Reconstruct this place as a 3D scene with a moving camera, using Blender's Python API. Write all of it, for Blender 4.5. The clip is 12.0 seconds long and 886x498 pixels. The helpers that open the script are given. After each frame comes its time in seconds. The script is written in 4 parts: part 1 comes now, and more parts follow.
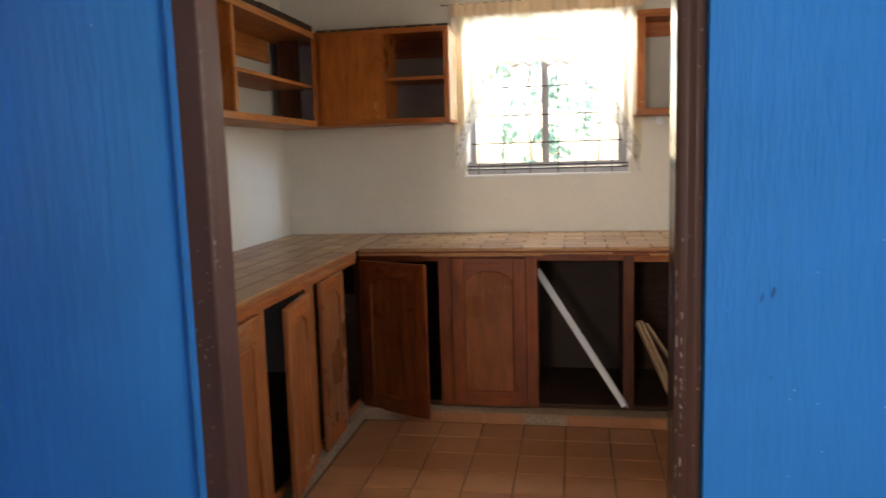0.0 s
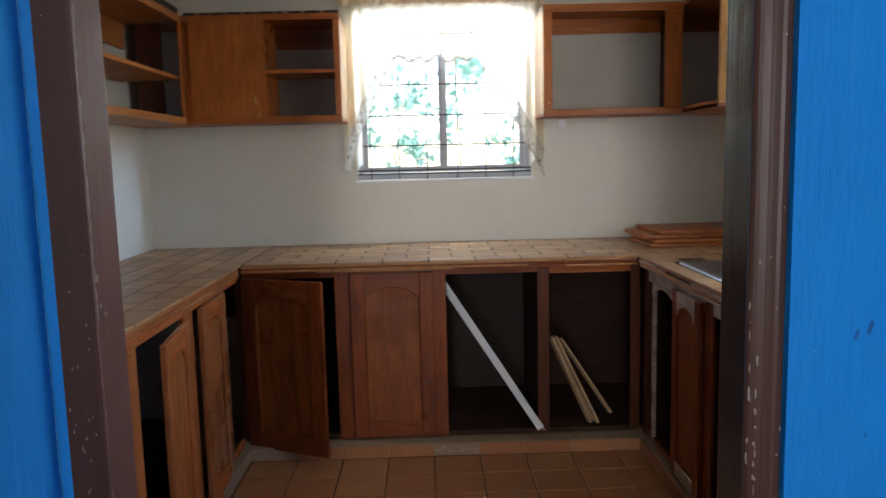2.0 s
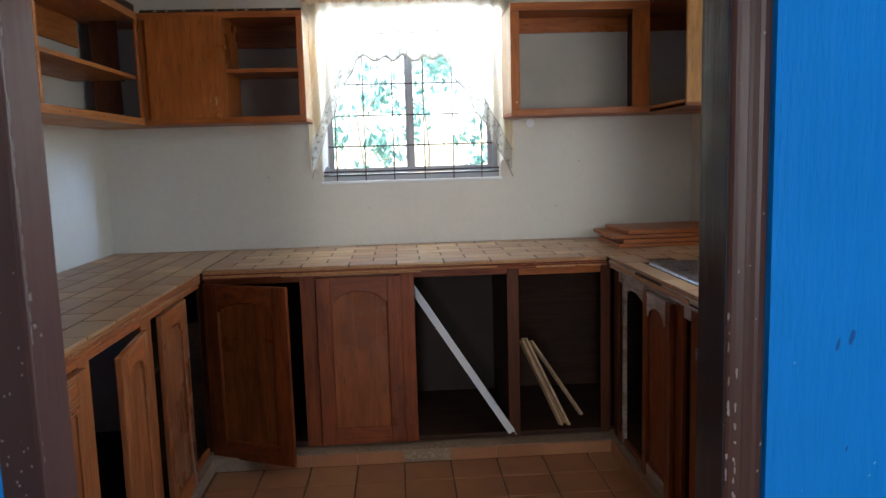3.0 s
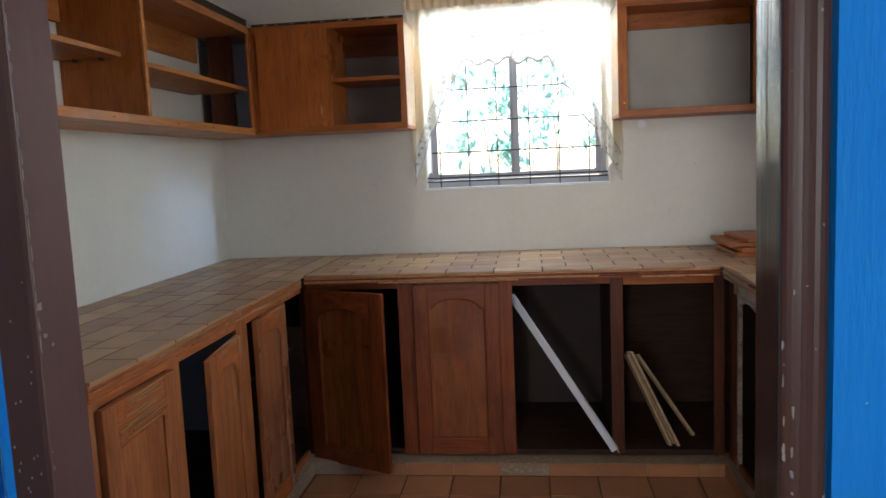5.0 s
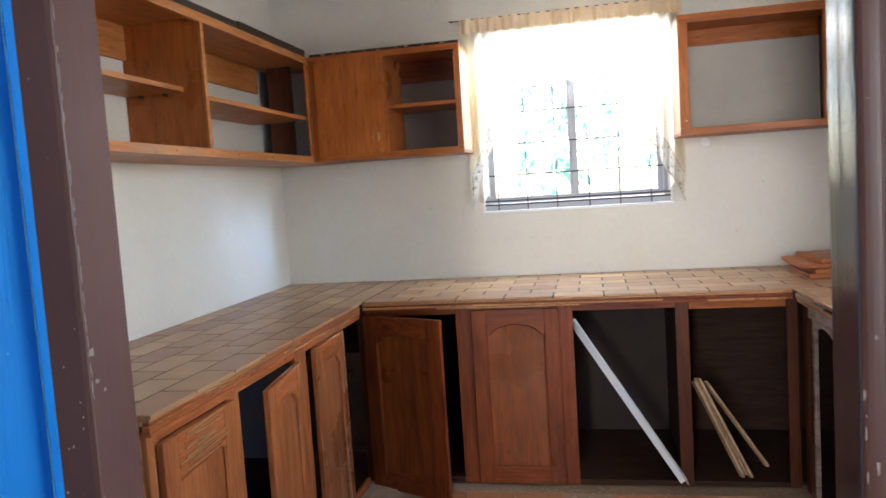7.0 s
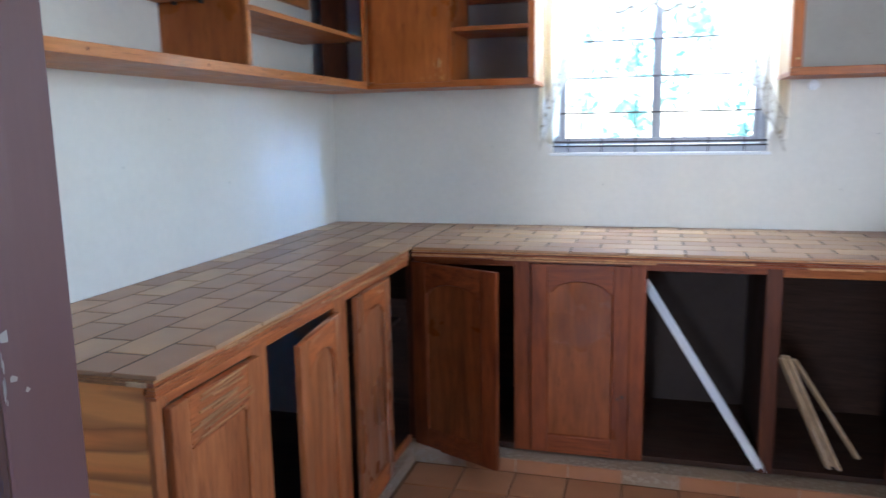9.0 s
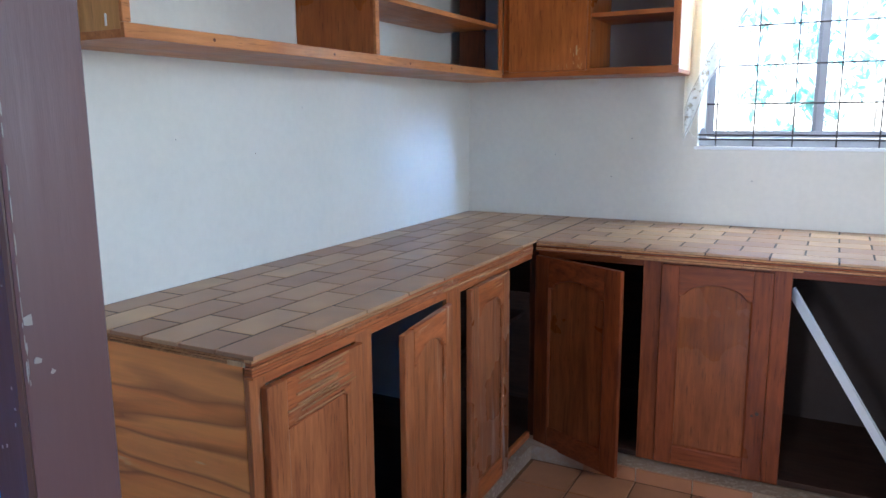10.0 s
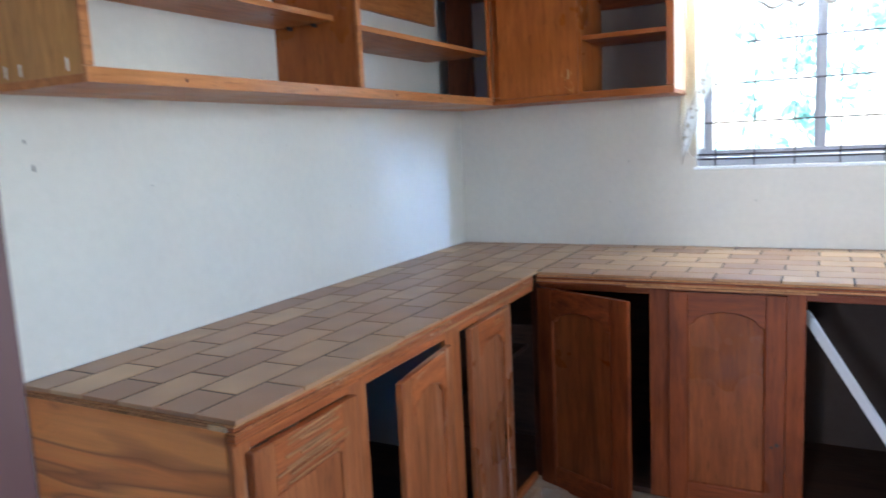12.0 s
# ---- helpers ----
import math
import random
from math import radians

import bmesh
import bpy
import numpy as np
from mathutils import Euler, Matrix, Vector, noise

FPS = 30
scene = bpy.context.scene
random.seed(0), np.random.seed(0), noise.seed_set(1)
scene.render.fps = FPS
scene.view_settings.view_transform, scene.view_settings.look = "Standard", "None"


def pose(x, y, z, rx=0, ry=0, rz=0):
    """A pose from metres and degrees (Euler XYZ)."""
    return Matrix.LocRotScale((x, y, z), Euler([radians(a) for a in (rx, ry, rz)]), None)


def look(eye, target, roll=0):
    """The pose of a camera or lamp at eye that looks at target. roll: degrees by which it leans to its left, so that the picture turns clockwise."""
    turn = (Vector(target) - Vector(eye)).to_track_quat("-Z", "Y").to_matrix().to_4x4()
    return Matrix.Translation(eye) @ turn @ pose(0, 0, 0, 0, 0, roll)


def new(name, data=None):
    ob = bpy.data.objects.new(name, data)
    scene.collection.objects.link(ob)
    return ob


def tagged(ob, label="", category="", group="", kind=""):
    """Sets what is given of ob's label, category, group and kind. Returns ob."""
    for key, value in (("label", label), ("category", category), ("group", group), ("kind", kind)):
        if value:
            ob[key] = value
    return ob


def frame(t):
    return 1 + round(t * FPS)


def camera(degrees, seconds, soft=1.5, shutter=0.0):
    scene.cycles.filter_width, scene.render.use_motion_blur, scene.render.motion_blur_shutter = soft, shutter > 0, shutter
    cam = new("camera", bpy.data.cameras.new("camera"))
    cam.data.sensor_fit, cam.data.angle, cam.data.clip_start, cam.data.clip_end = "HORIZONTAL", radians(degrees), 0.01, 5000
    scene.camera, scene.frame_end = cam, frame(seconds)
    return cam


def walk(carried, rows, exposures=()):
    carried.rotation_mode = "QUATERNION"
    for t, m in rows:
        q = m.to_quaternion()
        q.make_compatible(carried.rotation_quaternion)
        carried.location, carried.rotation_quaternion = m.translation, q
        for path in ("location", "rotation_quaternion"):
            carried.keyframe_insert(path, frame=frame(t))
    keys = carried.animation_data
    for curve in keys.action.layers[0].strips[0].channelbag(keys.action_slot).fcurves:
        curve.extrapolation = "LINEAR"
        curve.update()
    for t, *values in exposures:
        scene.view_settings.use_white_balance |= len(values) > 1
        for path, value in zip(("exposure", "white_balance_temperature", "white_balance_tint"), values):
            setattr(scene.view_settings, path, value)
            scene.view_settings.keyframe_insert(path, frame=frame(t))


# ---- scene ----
cam = camera(62.0, 12.0, shutter=0.5)
PATH = [
    (0, (0.009, 0.12, 1.389), (-0.345, 2.072, 1.138), -1.7),
    (0.5, (-0.017, 0.178, 1.378), (-0.197, 2.151, 1.104), -1.1),
    (1, (-0.036, 0.316, 1.389), (-0.189, 2.291, 1.114), 0.3),
    (1.5, (-0.1, 0.406, 1.382), (-0.244, 2.384, 1.12), 1.4),
    (2, (-0.249, 0.492, 1.379), (-0.216, 2.477, 1.134), -1.4),
    (2.5, (-0.303, 0.527, 1.379), (-0.153, 2.505, 1.127), -2.4),
    (2.7, (-0.285, 0.538, 1.382), (-0.141, 2.517, 1.129), -2.1),
    (4.5, (-0.081, 0.609, 1.397), (-0.241, 2.59, 1.175), -2.1),
    (5, (-0.088, 0.633, 1.383), (-0.329, 2.606, 1.159), -2.5),
    (5.5, (-0.079, 0.646, 1.392), (-0.363, 2.614, 1.174), -2.7),
    (6, (-0.065, 0.664, 1.4), (-0.344, 2.636, 1.215), -2.9),
    (6.5, (-0.056, 0.656, 1.404), (-0.338, 2.629, 1.238), -3.6),
    (7, (-0.078, 0.669, 1.406), (-0.48, 2.622, 1.242), -3.7),
    (8.8, (-0.195, 0.964, 1.394), (-0.654, 2.884, 1.073), -1.2),
    (9, (-0.18, 0.991, 1.397), (-0.718, 2.89, 1.072), -1.0),
    (9.5, (-0.118, 1.048, 1.397), (-0.986, 2.819, 1.06), -0.0),
    (10, (-0.087, 1.083, 1.402), (-1.009, 2.823, 1.051), -0.4),
    (10.5, (-0.051, 1.082, 1.418), (-1.04, 2.786, 1.074), -1.5),
    (11, (-0.054, 1.094, 1.427), (-1.101, 2.766, 1.099), -2.6),
    (11.5, (-0.064, 1.107, 1.45), (-1.137, 2.775, 1.191), -3.2),
    (12, (-0.133, 1.192, 1.418), (-1.054, 2.945, 1.137), -2.8),
]
walk(cam, [(t, look(eye, target, roll)) for t, eye, target, roll in PATH],
     [(0, 2.94, 8500, 19), (1.5, 2.84, 7400, 14), (2.5, 2.79, 6600, 12), (4.5, 2.83, 6500, 12), (5.5, 2.98, 6900, 13), (6, 3.21, 6600, 12), (6.5, 3.36, 6400, 12), (7, 3.71, 6700, 14), (9, 3.64, 5500, 12), (10.5, 3.64, 5500, 13), (11.5, 3.79, 5800, 15), (12, 3.74, 5700, 12)])

# ---- world, sun, lamps ----
world = bpy.data.worlds.new("sky")
scene.world = world
world.use_nodes = True
wn = world.node_tree.nodes
sky = wn.new("ShaderNodeTexSky")
sky.sky_type, sky.sun_disc = "NISHITA", False
sky.sun_elevation, sky.sun_rotation = radians(56), radians(270)
wn["Background"].inputs["Strength"].default_value = 0.15
world.node_tree.links.new(sky.outputs[0], wn["Background"].inputs["Color"])

sun = new("sun", bpy.data.lights.new("sun", "SUN"))
sun.data.energy, sun.data.angle, sun.data.color = 4.0, radians(0.5), (1, 0.95, 0.87)
sun.matrix_world = look((-6, 0, 9), (0, 0, 0))

hall_light = new("hall_window_light", bpy.data.lights.new("hall_window_light", "AREA"))
hall_light.data.shape, hall_light.data.size, hall_light.data.size_y = "RECTANGLE", 0.78, 1.1
hall_light.data.energy, hall_light.data.color = 16.5, (0.93, 0.97, 1.0)
hall_light.matrix_world = look((-0.80, -1.9, 1.5), (0.6, 0.1, 1.4))

side_light = new("kitchen_window_light", bpy.data.lights.new("kitchen_window_light", "AREA"))
side_light.data.shape, side_light.data.size, side_light.data.size_y = "RECTANGLE", 0.95, 1.05
side_light.data.energy, side_light.data.color = 2.3, (0.84, 0.92, 1.0)
side_light.matrix_world = look((1.44, 2.25, 1.55), (-1.7, 2.6, 1.2))

sill_light = new("back_window_light", bpy.data.lights.new("back_window_light", "AREA"))
sill_light.data.shape, sill_light.data.size, sill_light.data.size_y = "RECTANGLE", 0.86, 0.10
sill_light.data.energy, sill_light.data.color = 3.1, (0.68, 0.85, 1.0)
sill_light.matrix_world = look((-0.16, 4.66, 2.135), (-0.16, 4.0, 1.45))

reveal_light = new("back_window_side_light", bpy.data.lights.new("back_window_side_light", "AREA"))
reveal_light.data.shape, reveal_light.data.size, reveal_light.data.size_y = "RECTANGLE", 0.035, 0.66
reveal_light.data.energy, reveal_light.data.color = 0.6, (0.36, 0.62, 1.0)
reveal_light.data.spread = radians(50)
reveal_light.matrix_world = look((0.312, 4.58, 1.62), (-1.77, 3.95, 1.18))

# ---- materials ----
class Mat:
    def __init__(self, name, rough=0.6, metal=0.0, spec=0.5):
        self.m = bpy.data.materials.new(name)
        self.m.use_nodes = True
        self.n, self.l = self.m.node_tree.nodes, self.m.node_tree.links
        self.b = self.n["Principled BSDF"]
        self.b.inputs["Roughness"].default_value = rough
        self.b.inputs["Metallic"].default_value = metal
        self.b.inputs["Specular IOR Level"].default_value = spec
        self.tc = self.n.new("ShaderNodeTexCoord")

    def coords(self, scale=(1, 1, 1)):
        mp = self.n.new("ShaderNodeMapping")
        mp.inputs["Scale"].default_value = scale
        info = self.n.new("ShaderNodeObjectInfo")
        mul = self.n.new("ShaderNodeVectorMath")
        mul.operation = "MULTIPLY_ADD"
        mul.inputs[1].default_value = (7.0, 5.0, 9.0)
        self.l.new(info.outputs["Random"], mul.inputs[0])
        self.l.new(self.tc.outputs["Object"], mul.inputs[2])
        self.l.new(mul.outputs[0], mp.inputs[0])
        return mp.outputs[0]

    def noise(self, scale=(1, 1, 1), size=5.0, detail=4.0, rough=0.6, distort=0.0):
        t = self.n.new("ShaderNodeTexNoise")
        t.inputs["Scale"].default_value, t.inputs["Detail"].default_value = size, detail
        t.inputs["Roughness"].default_value, t.inputs["Distortion"].default_value = rough, distort
        self.l.new(self.coords(scale), t.inputs["Vector"])
        return t.outputs["Fac"]

    def ramp(self, fac, *stops):
        r = self.n.new("ShaderNodeValToRGB")
        e = r.color_ramp.elements
        while len(e) < len(stops):
            e.new(0.5)
        for i, (p, c) in enumerate(stops):
            e[i].position = p
            e[i].color = (c, c, c, 1) if isinstance(c, (int, float)) else (*c, 1)
        self.l.new(fac, r.inputs[0])
        return r.outputs[0]

    def mix(self, fac, a, b, blend="MIX"):
        x = self.n.new("ShaderNodeMix")
        x.data_type, x.blend_type = "RGBA", blend
        for v, s in ((fac, x.inputs[0]), (a, x.inputs[6]), (b, x.inputs[7])):
            if isinstance(v, (int, float)):
                s.default_value = v
            elif isinstance(v, tuple):
                s.default_value = (*v, 1)
            else:
                self.l.new(v, s)
        return x.outputs[2]

    def random(self):
        return self.n.new("ShaderNodeObjectInfo").outputs["Random"]

    def colour(self, s):
        self.l.new(s, self.b.inputs["Base Color"])
        return self

    def rough(self, s):
        self.l.new(s, self.b.inputs["Roughness"])
        return self

    def bump(self, s, strength=0.3, dist=0.002):
        bp = self.n.new("ShaderNodeBump")
        bp.inputs["Strength"].default_value, bp.inputs["Distance"].default_value = strength, dist
        self.l.new(s, bp.inputs["Height"])
        self.l.new(bp.outputs[0], self.b.inputs["Normal"])
        return self


def paint(name, c, rough=0.45, chips=None, chip_at=0.70, streak=(1, 1, 1), vary=0.12, bump=0.25, size=2.0, spec=0.4, chip_size=26):
    m = Mat(name, rough, 0.0, spec)
    big = m.ramp(m.noise((1, 1, 1), size, 3), (0.3, tuple(v * (1 - vary) for v in c)), (0.7, tuple(min(1, v * (1 + vary)) for v in c)))
    fine = m.noise(streak, 40, 5)
    col = m.mix(0.12, big, m.ramp(fine, (0.3, tuple(v * 0.75 for v in c)), (0.7, tuple(min(1, v * 1.2) for v in c))))
    if chips:
        mask = m.ramp(m.noise((1, 1, 1), chip_size, 2, 0.5, 0.6), (chip_at, 0.0), (chip_at + 0.015, 1.0))
        col = m.mix(mask, col, chips)
    m.colour(col).bump(fine, bump, 0.0015)
    m.rough(m.ramp(fine, (0.2, rough - 0.1), (0.8, rough + 0.12)))
    return m.m


def wood(name, dark, light, rough=0.4, axis="z", wear=None, wear_at=0.64, rings=1.0):
    m = Mat(name, rough, 0.0, 0.3)
    dark, light = [(c[0] * 1.02, c[1] * 0.94, c[2] * 0.86) for c in (dark, light)]      # reddish varnish
    st = {"x": (0.09, 1, 1), "y": (1, 0.09, 1), "z": (1, 1, 0.09)}[axis]
    fib = m.noise(st, 90 * rings, 6, 0.65)
    band = m.noise(st, 16 * rings, 3, 0.55, 1.6)
    blotch = m.noise((1, 1, 1), 4.0, 3)
    c = m.ramp(band, (0.32, dark), (0.62, light))
    c = m.mix(0.42, c, m.ramp(fib, (0.3, tuple(v * 0.55 for v in dark)), (0.7, tuple(min(1, v * 1.15) for v in light))))
    c = m.mix(0.5, c, m.ramp(blotch, (0.3, 0.55), (0.62, 1.0)), "MULTIPLY")
    fleck = m.noise(st, 150 * rings, 3, 0.6)
    c = m.mix(m.ramp(fleck, (0.60, 0.0), (0.68, 0.55)), c, tuple(v * 0.3 for v in dark))
    streak = m.noise(st, 7, 4, 0.6, 0.8)
    c = m.mix(m.ramp(streak, (0.62, 0.0), (0.74, 0.75)), c, tuple(v * 0.28 for v in dark))
    if wear:
        c = m.mix(m.ramp(m.noise(st, 9, 5, 0.7, 1.0), (wear_at, 0.0), (wear_at + 0.1, 0.85)), c, wear)
    m.colour(c).bump(fib, 0.35, 0.0012)
    m.rough(m.ramp(blotch, (0.25, rough - 0.12), (0.75, rough + 0.18)))
    return m.m


BLUE = paint("blue_wall_paint", (0.004, 0.195, 0.50), 0.5, (0.3, 0.45, 0.62), 0.775, (1, 1, 0.15), 0.10, 0.9, 2.0, 0.14, 40)
BLUE.node_tree.nodes["Bump"].inputs["Distance"].default_value = 0.004
CREAM = paint("cream_wall_paint", (0.66, 0.62, 0.54), 0.38, (0.42, 0.39, 0.34), 0.85, (1, 1, 1), 0.05, 0.03, 1.3)
CEIL = paint("ceiling_white", (0.75, 0.73, 0.68), 0.8, vary=0.04)
BROWN = paint("brown_gloss_paint", (0.068, 0.029, 0.017), 0.40, (0.34, 0.25, 0.18), 0.75, (1, 1, 0.06), 0.15, 0.5, 3.0, 0.22, 55)
BROWN2 = paint("brown_matt_paint", (0.105, 0.044, 0.035), 0.42, (0.24, 0.18, 0.14), 0.79, (1, 1, 0.12), 0.14, 0.6, 3.0, 0.32, 50)
BLACKV = paint("black_varnished_timber", (0.030, 0.026, 0.022), 0.18, (0.3, 0.24, 0.18), 0.83, (1, 1, 0.04), 0.25, 0.8, 5.0)
FLOORHALL = paint("hall_floor_brown", (0.22, 0.15, 0.1), 0.4)
DOORW = wood("red_brown_pine", (0.115, 0.024, 0.007), (0.265, 0.066, 0.018), 0.36)
DOORH = wood("red_brown_pine_cross", (0.115, 0.024, 0.007), (0.265, 0.066, 0.018), 0.36, "x")
PANEL = wood("orange_brown_panel", (0.17, 0.044, 0.013), (0.30, 0.092, 0.027), 0.3)
# darker pine for the corner stiles, inner corner post and knots
DOORD = wood("dark_pine", (0.05, 0.014, 0.006), (0.125, 0.036, 0.013), 0.5)
DOORL = wood("orange_pine_worn", (0.22, 0.058, 0.018), (0.47, 0.165, 0.055), 0.38, "z", (0.52, 0.31, 0.18), 0.60)
DOORLH = wood("orange_pine_worn_cross", (0.25, 0.058, 0.015), (0.51, 0.158, 0.045), 0.45, "y", (0.55, 0.38, 0.24), 0.58)
DOORS = wood("water_stained_pine", (0.18, 0.055, 0.02), (0.38, 0.14, 0.055), 0.26, "z", (0.42, 0.29, 0.22), 0.55)
TORN = wood("torn_pale_veneer", (0.34, 0.145, 0.055), (0.54, 0.28, 0.125), 0.6, "y")
BLEACH = wood("bleached_pine", (0.27, 0.20, 0.16), (0.58, 0.50, 0.43), 0.6, "y", (0.6, 0.52, 0.45), 0.6)
pm = Mat("plywood_cathedral_grain", 0.5)
def contour(m, fac, k):
    a, b = m.n.new("ShaderNodeMath"), m.n.new("ShaderNodeMath")
    a.operation, b.operation = "MULTIPLY", "FRACT"
    a.inputs[1].default_value = k
    m.l.new(fac, a.inputs[0]), m.l.new(a.outputs[0], b.inputs[0])
    return b.outputs[0]


rings = contour(pm, pm.noise((0.20, 1, 1.5), 3.2, 3.0, 0.45, 0.5), 9)
pc = pm.ramp(rings, (0.0, (0.38, 0.12, 0.028)), (0.2, (0.76, 0.255, 0.058)), (0.85, (0.82, 0.32, 0.08)), (1.0, (0.46, 0.155, 0.04)))
pc = pm.mix(0.3, pc, pm.ramp(pm.noise((0.05, 1, 1), 60, 6, 0.7), (0.35, 0.55), (0.65, 1.0)), "MULTIPLY")
pc = pm.mix(pm.ramp(pm.noise((0.3, 1, 1), 7, 5, 0.65, 1.2), (0.58, 0.0), (0.72, 0.4)), pc, (0.27, 0.075, 0.02))
pc = pm.mix(pm.ramp(pm.noise((0.15, 1, 1), 30, 3, 0.6), (0.66, 0.0), (0.72, 0.7)), pc, (0.72, 0.46, 0.22))
pm.colour(pc).bump(pm.noise((0.05, 1, 1), 60, 6, 0.7), 0.4, 0.0012)
PLY = pm.m
UPPER = wood("varnished_plywood", (0.33, 0.088, 0.018), (0.50, 0.158, 0.034), 0.34)
UPPERH = wood("varnished_plywood_cross", (0.38, 0.13, 0.036), (0.58, 0.245, 0.08), 0.38, "y", (0.68, 0.42, 0.2), 0.64)
UPPERX = wood("varnished_plywood_lip", (0.29, 0.078, 0.017), (0.46, 0.145, 0.033), 0.36, "x")
# pale scraps and marks; on end panels it paints the window's light
PALEP = wood("pale_and_lit_ply", (0.58, 0.36, 0.19), (0.76, 0.55, 0.34), 0.45)
# lighter than UPPER: paints the light on end panels; also the door's scratches
ENDP = wood("lit_and_pale_orange_ply", (0.54, 0.27, 0.085), (0.70, 0.39, 0.14), 0.4)
# inner boards, colour darkened to paint the shade inside the open cabinets
INNER = wood("shade_darkened_board", (0.028, 0.012, 0.007), (0.058, 0.027, 0.016), 0.7, "x")
STRIP = wood("black_stained_strip", (0.018, 0.013, 0.01), (0.06, 0.04, 0.03), 0.6, "y", (0.22, 0.15, 0.1), 0.72)
LATH = wood("raw_lath", (0.42, 0.28, 0.16), (0.66, 0.5, 0.33), 0.6)


def tile(name, cols, rough, stain, grain=30):
    m = Mat(name, rough, 0.0, 0.42)
    c = m.ramp(m.random(), *[(i / max(1, len(cols) - 1), k) for i, k in enumerate(cols)])
    blotch = m.noise((1, 1, 1), 7, 1, 0.5)
    c = m.mix(m.ramp(blotch, (0.3, 0.5), (0.75, 0.0)), c, stain)
    sp = m.noise((1, 1, 1), grain, 2)
    c = m.mix(0.2, c, m.ramp(sp, (0.3, 0.7), (0.65, 1.0)), "MULTIPLY")
    m.colour(c).bump(sp, 0.10, 0.0015)
    m.rough(m.ramp(sp, (0.25, rough - 0.02), (0.75, rough + 0.04)))
    return m.m


FLOORT = tile("terracotta_floor_tile", [(0.37, 0.155, 0.068), (0.43, 0.19, 0.088), (0.39, 0.168, 0.076), (0.46, 0.215, 0.10)], 0.36, (0.30, 0.12, 0.05))
COUNTT = tile("mottled_counter_tile", [(0.30, 0.14, 0.065), (0.56, 0.345, 0.175), (0.34, 0.165, 0.08), (0.61, 0.385, 0.195), (0.32, 0.155, 0.075), (0.48, 0.27, 0.135)], 0.36, (0.25, 0.13, 0.07), 10)
COUNTT.node_tree.nodes["Principled BSDF"].inputs["Specular IOR Level"].default_value = 0.5
GROUT = paint("dark_grout", (0.035, 0.021, 0.014), 0.55, vary=0.3)
FGROUT = paint("brown_grout", (0.17, 0.085, 0.045), 0.8, vary=0.3)
CEMENT = paint("rough_cement", (0.31, 0.21, 0.135), 0.85, (0.36, 0.27, 0.19), 0.56, vary=0.35, bump=0.9, chip_size=60)
STEEL = paint("stainless_steel", (0.42, 0.45, 0.5), 0.3, bump=0.03)
STEEL.node_tree.nodes["Principled BSDF"].inputs["Metallic"].default_value = 1.0
ALU = paint("grey_brown_window_frame", (0.38, 0.38, 0.41), 0.4)
BAR = paint("dark_steel_bar", (0.05, 0.04, 0.04), 0.5)
PVC = paint("white_plastic_trim", (0.78, 0.79, 0.8), 0.35, vary=0.05)
BRASS = paint("brass", (0.6, 0.42, 0.15), 0.3)
DARK = paint("black_hinge_metal", (0.03, 0.028, 0.026), 0.45)
GRASS = paint("dry_ground", (0.30, 0.27, 0.17), 0.95, vary=0.35, size=0.6)
LEAF = paint("leaf_green", (0.09, 0.15, 0.10), 0.55, vary=0.4)
lt = LEAF.node_tree
lb = lt.nodes.new("ShaderNodeBsdfTranslucent")
lb.inputs[0].default_value = (0.22, 0.46, 0.45, 1)
lx = lt.nodes.new("ShaderNodeMixShader")
lx.inputs[0].default_value = 0.6
lt.links.new(lt.nodes["Principled BSDF"].outputs[0], lx.inputs[1]), lt.links.new(lb.outputs[0], lx.inputs[2])
lt.links.new(lx.outputs[0], lt.nodes["Material Output"].inputs["Surface"])
BARK = paint("bark", (0.3, 0.25, 0.2), 0.9, vary=0.3)

gm = Mat("window_glass", 0.0)
gm.b.inputs["Transmission Weight"].default_value, gm.b.inputs["IOR"].default_value = 1.0, 1.05
GLASS = gm.m

cm = Mat("cream_sheer_fabric", 0.9)
weave = cm.noise((1, 1, 1), 260, 2)
cm.colour(cm.ramp(weave, (0.3, (0.78, 0.68, 0.50)), (0.7, (0.90, 0.82, 0.66))))
tr, tp = cm.n.new("ShaderNodeBsdfTranslucent"), cm.n.new("ShaderNodeBsdfTransparent")
tr.inputs[0].default_value = (0.98, 0.93, 0.83, 1)
m1, m2 = cm.n.new("ShaderNodeMixShader"), cm.n.new("ShaderNodeMixShader")
m1.inputs[0].default_value, m2.inputs[0].default_value = 0.9, 0.08
cm.l.new(cm.b.outputs[0], m1.inputs[1]), cm.l.new(tr.outputs[0], m1.inputs[2])
cm.l.new(m1.outputs[0], m2.inputs[1]), cm.l.new(tp.outputs[0], m2.inputs[2])
cm.l.new(m2.outputs[0], cm.n["Material Output"].inputs["Surface"])
SHEER = cm.m
HEADER = paint("gathered_cream_cotton", (0.78, 0.60, 0.40), 0.9, vary=0.15, streak=(1, 1, 0.1), spec=0.1)
rm = Mat("printed_ruffle_fabric", 0.9)
rc = rm.ramp(rm.noise((1, 1, 1), 42, 3), (0.38, (0.36, 0.30, 0.22)), (0.48, (0.74, 0.71, 0.64)))
rm.colour(rc)
rt = rm.n.new("ShaderNodeBsdfTranslucent")
rm.l.new(rc, rt.inputs[0])
r1 = rm.n.new("ShaderNodeMixShader")
r1.inputs[0].default_value = 0.35
rm.l.new(rm.b.outputs[0], r1.inputs[1]), rm.l.new(rt.outputs[0], r1.inputs[2])
r2, rp = rm.n.new("ShaderNodeMixShader"), rm.n.new("ShaderNodeBsdfTransparent")
r2.inputs[0].default_value = 0.12
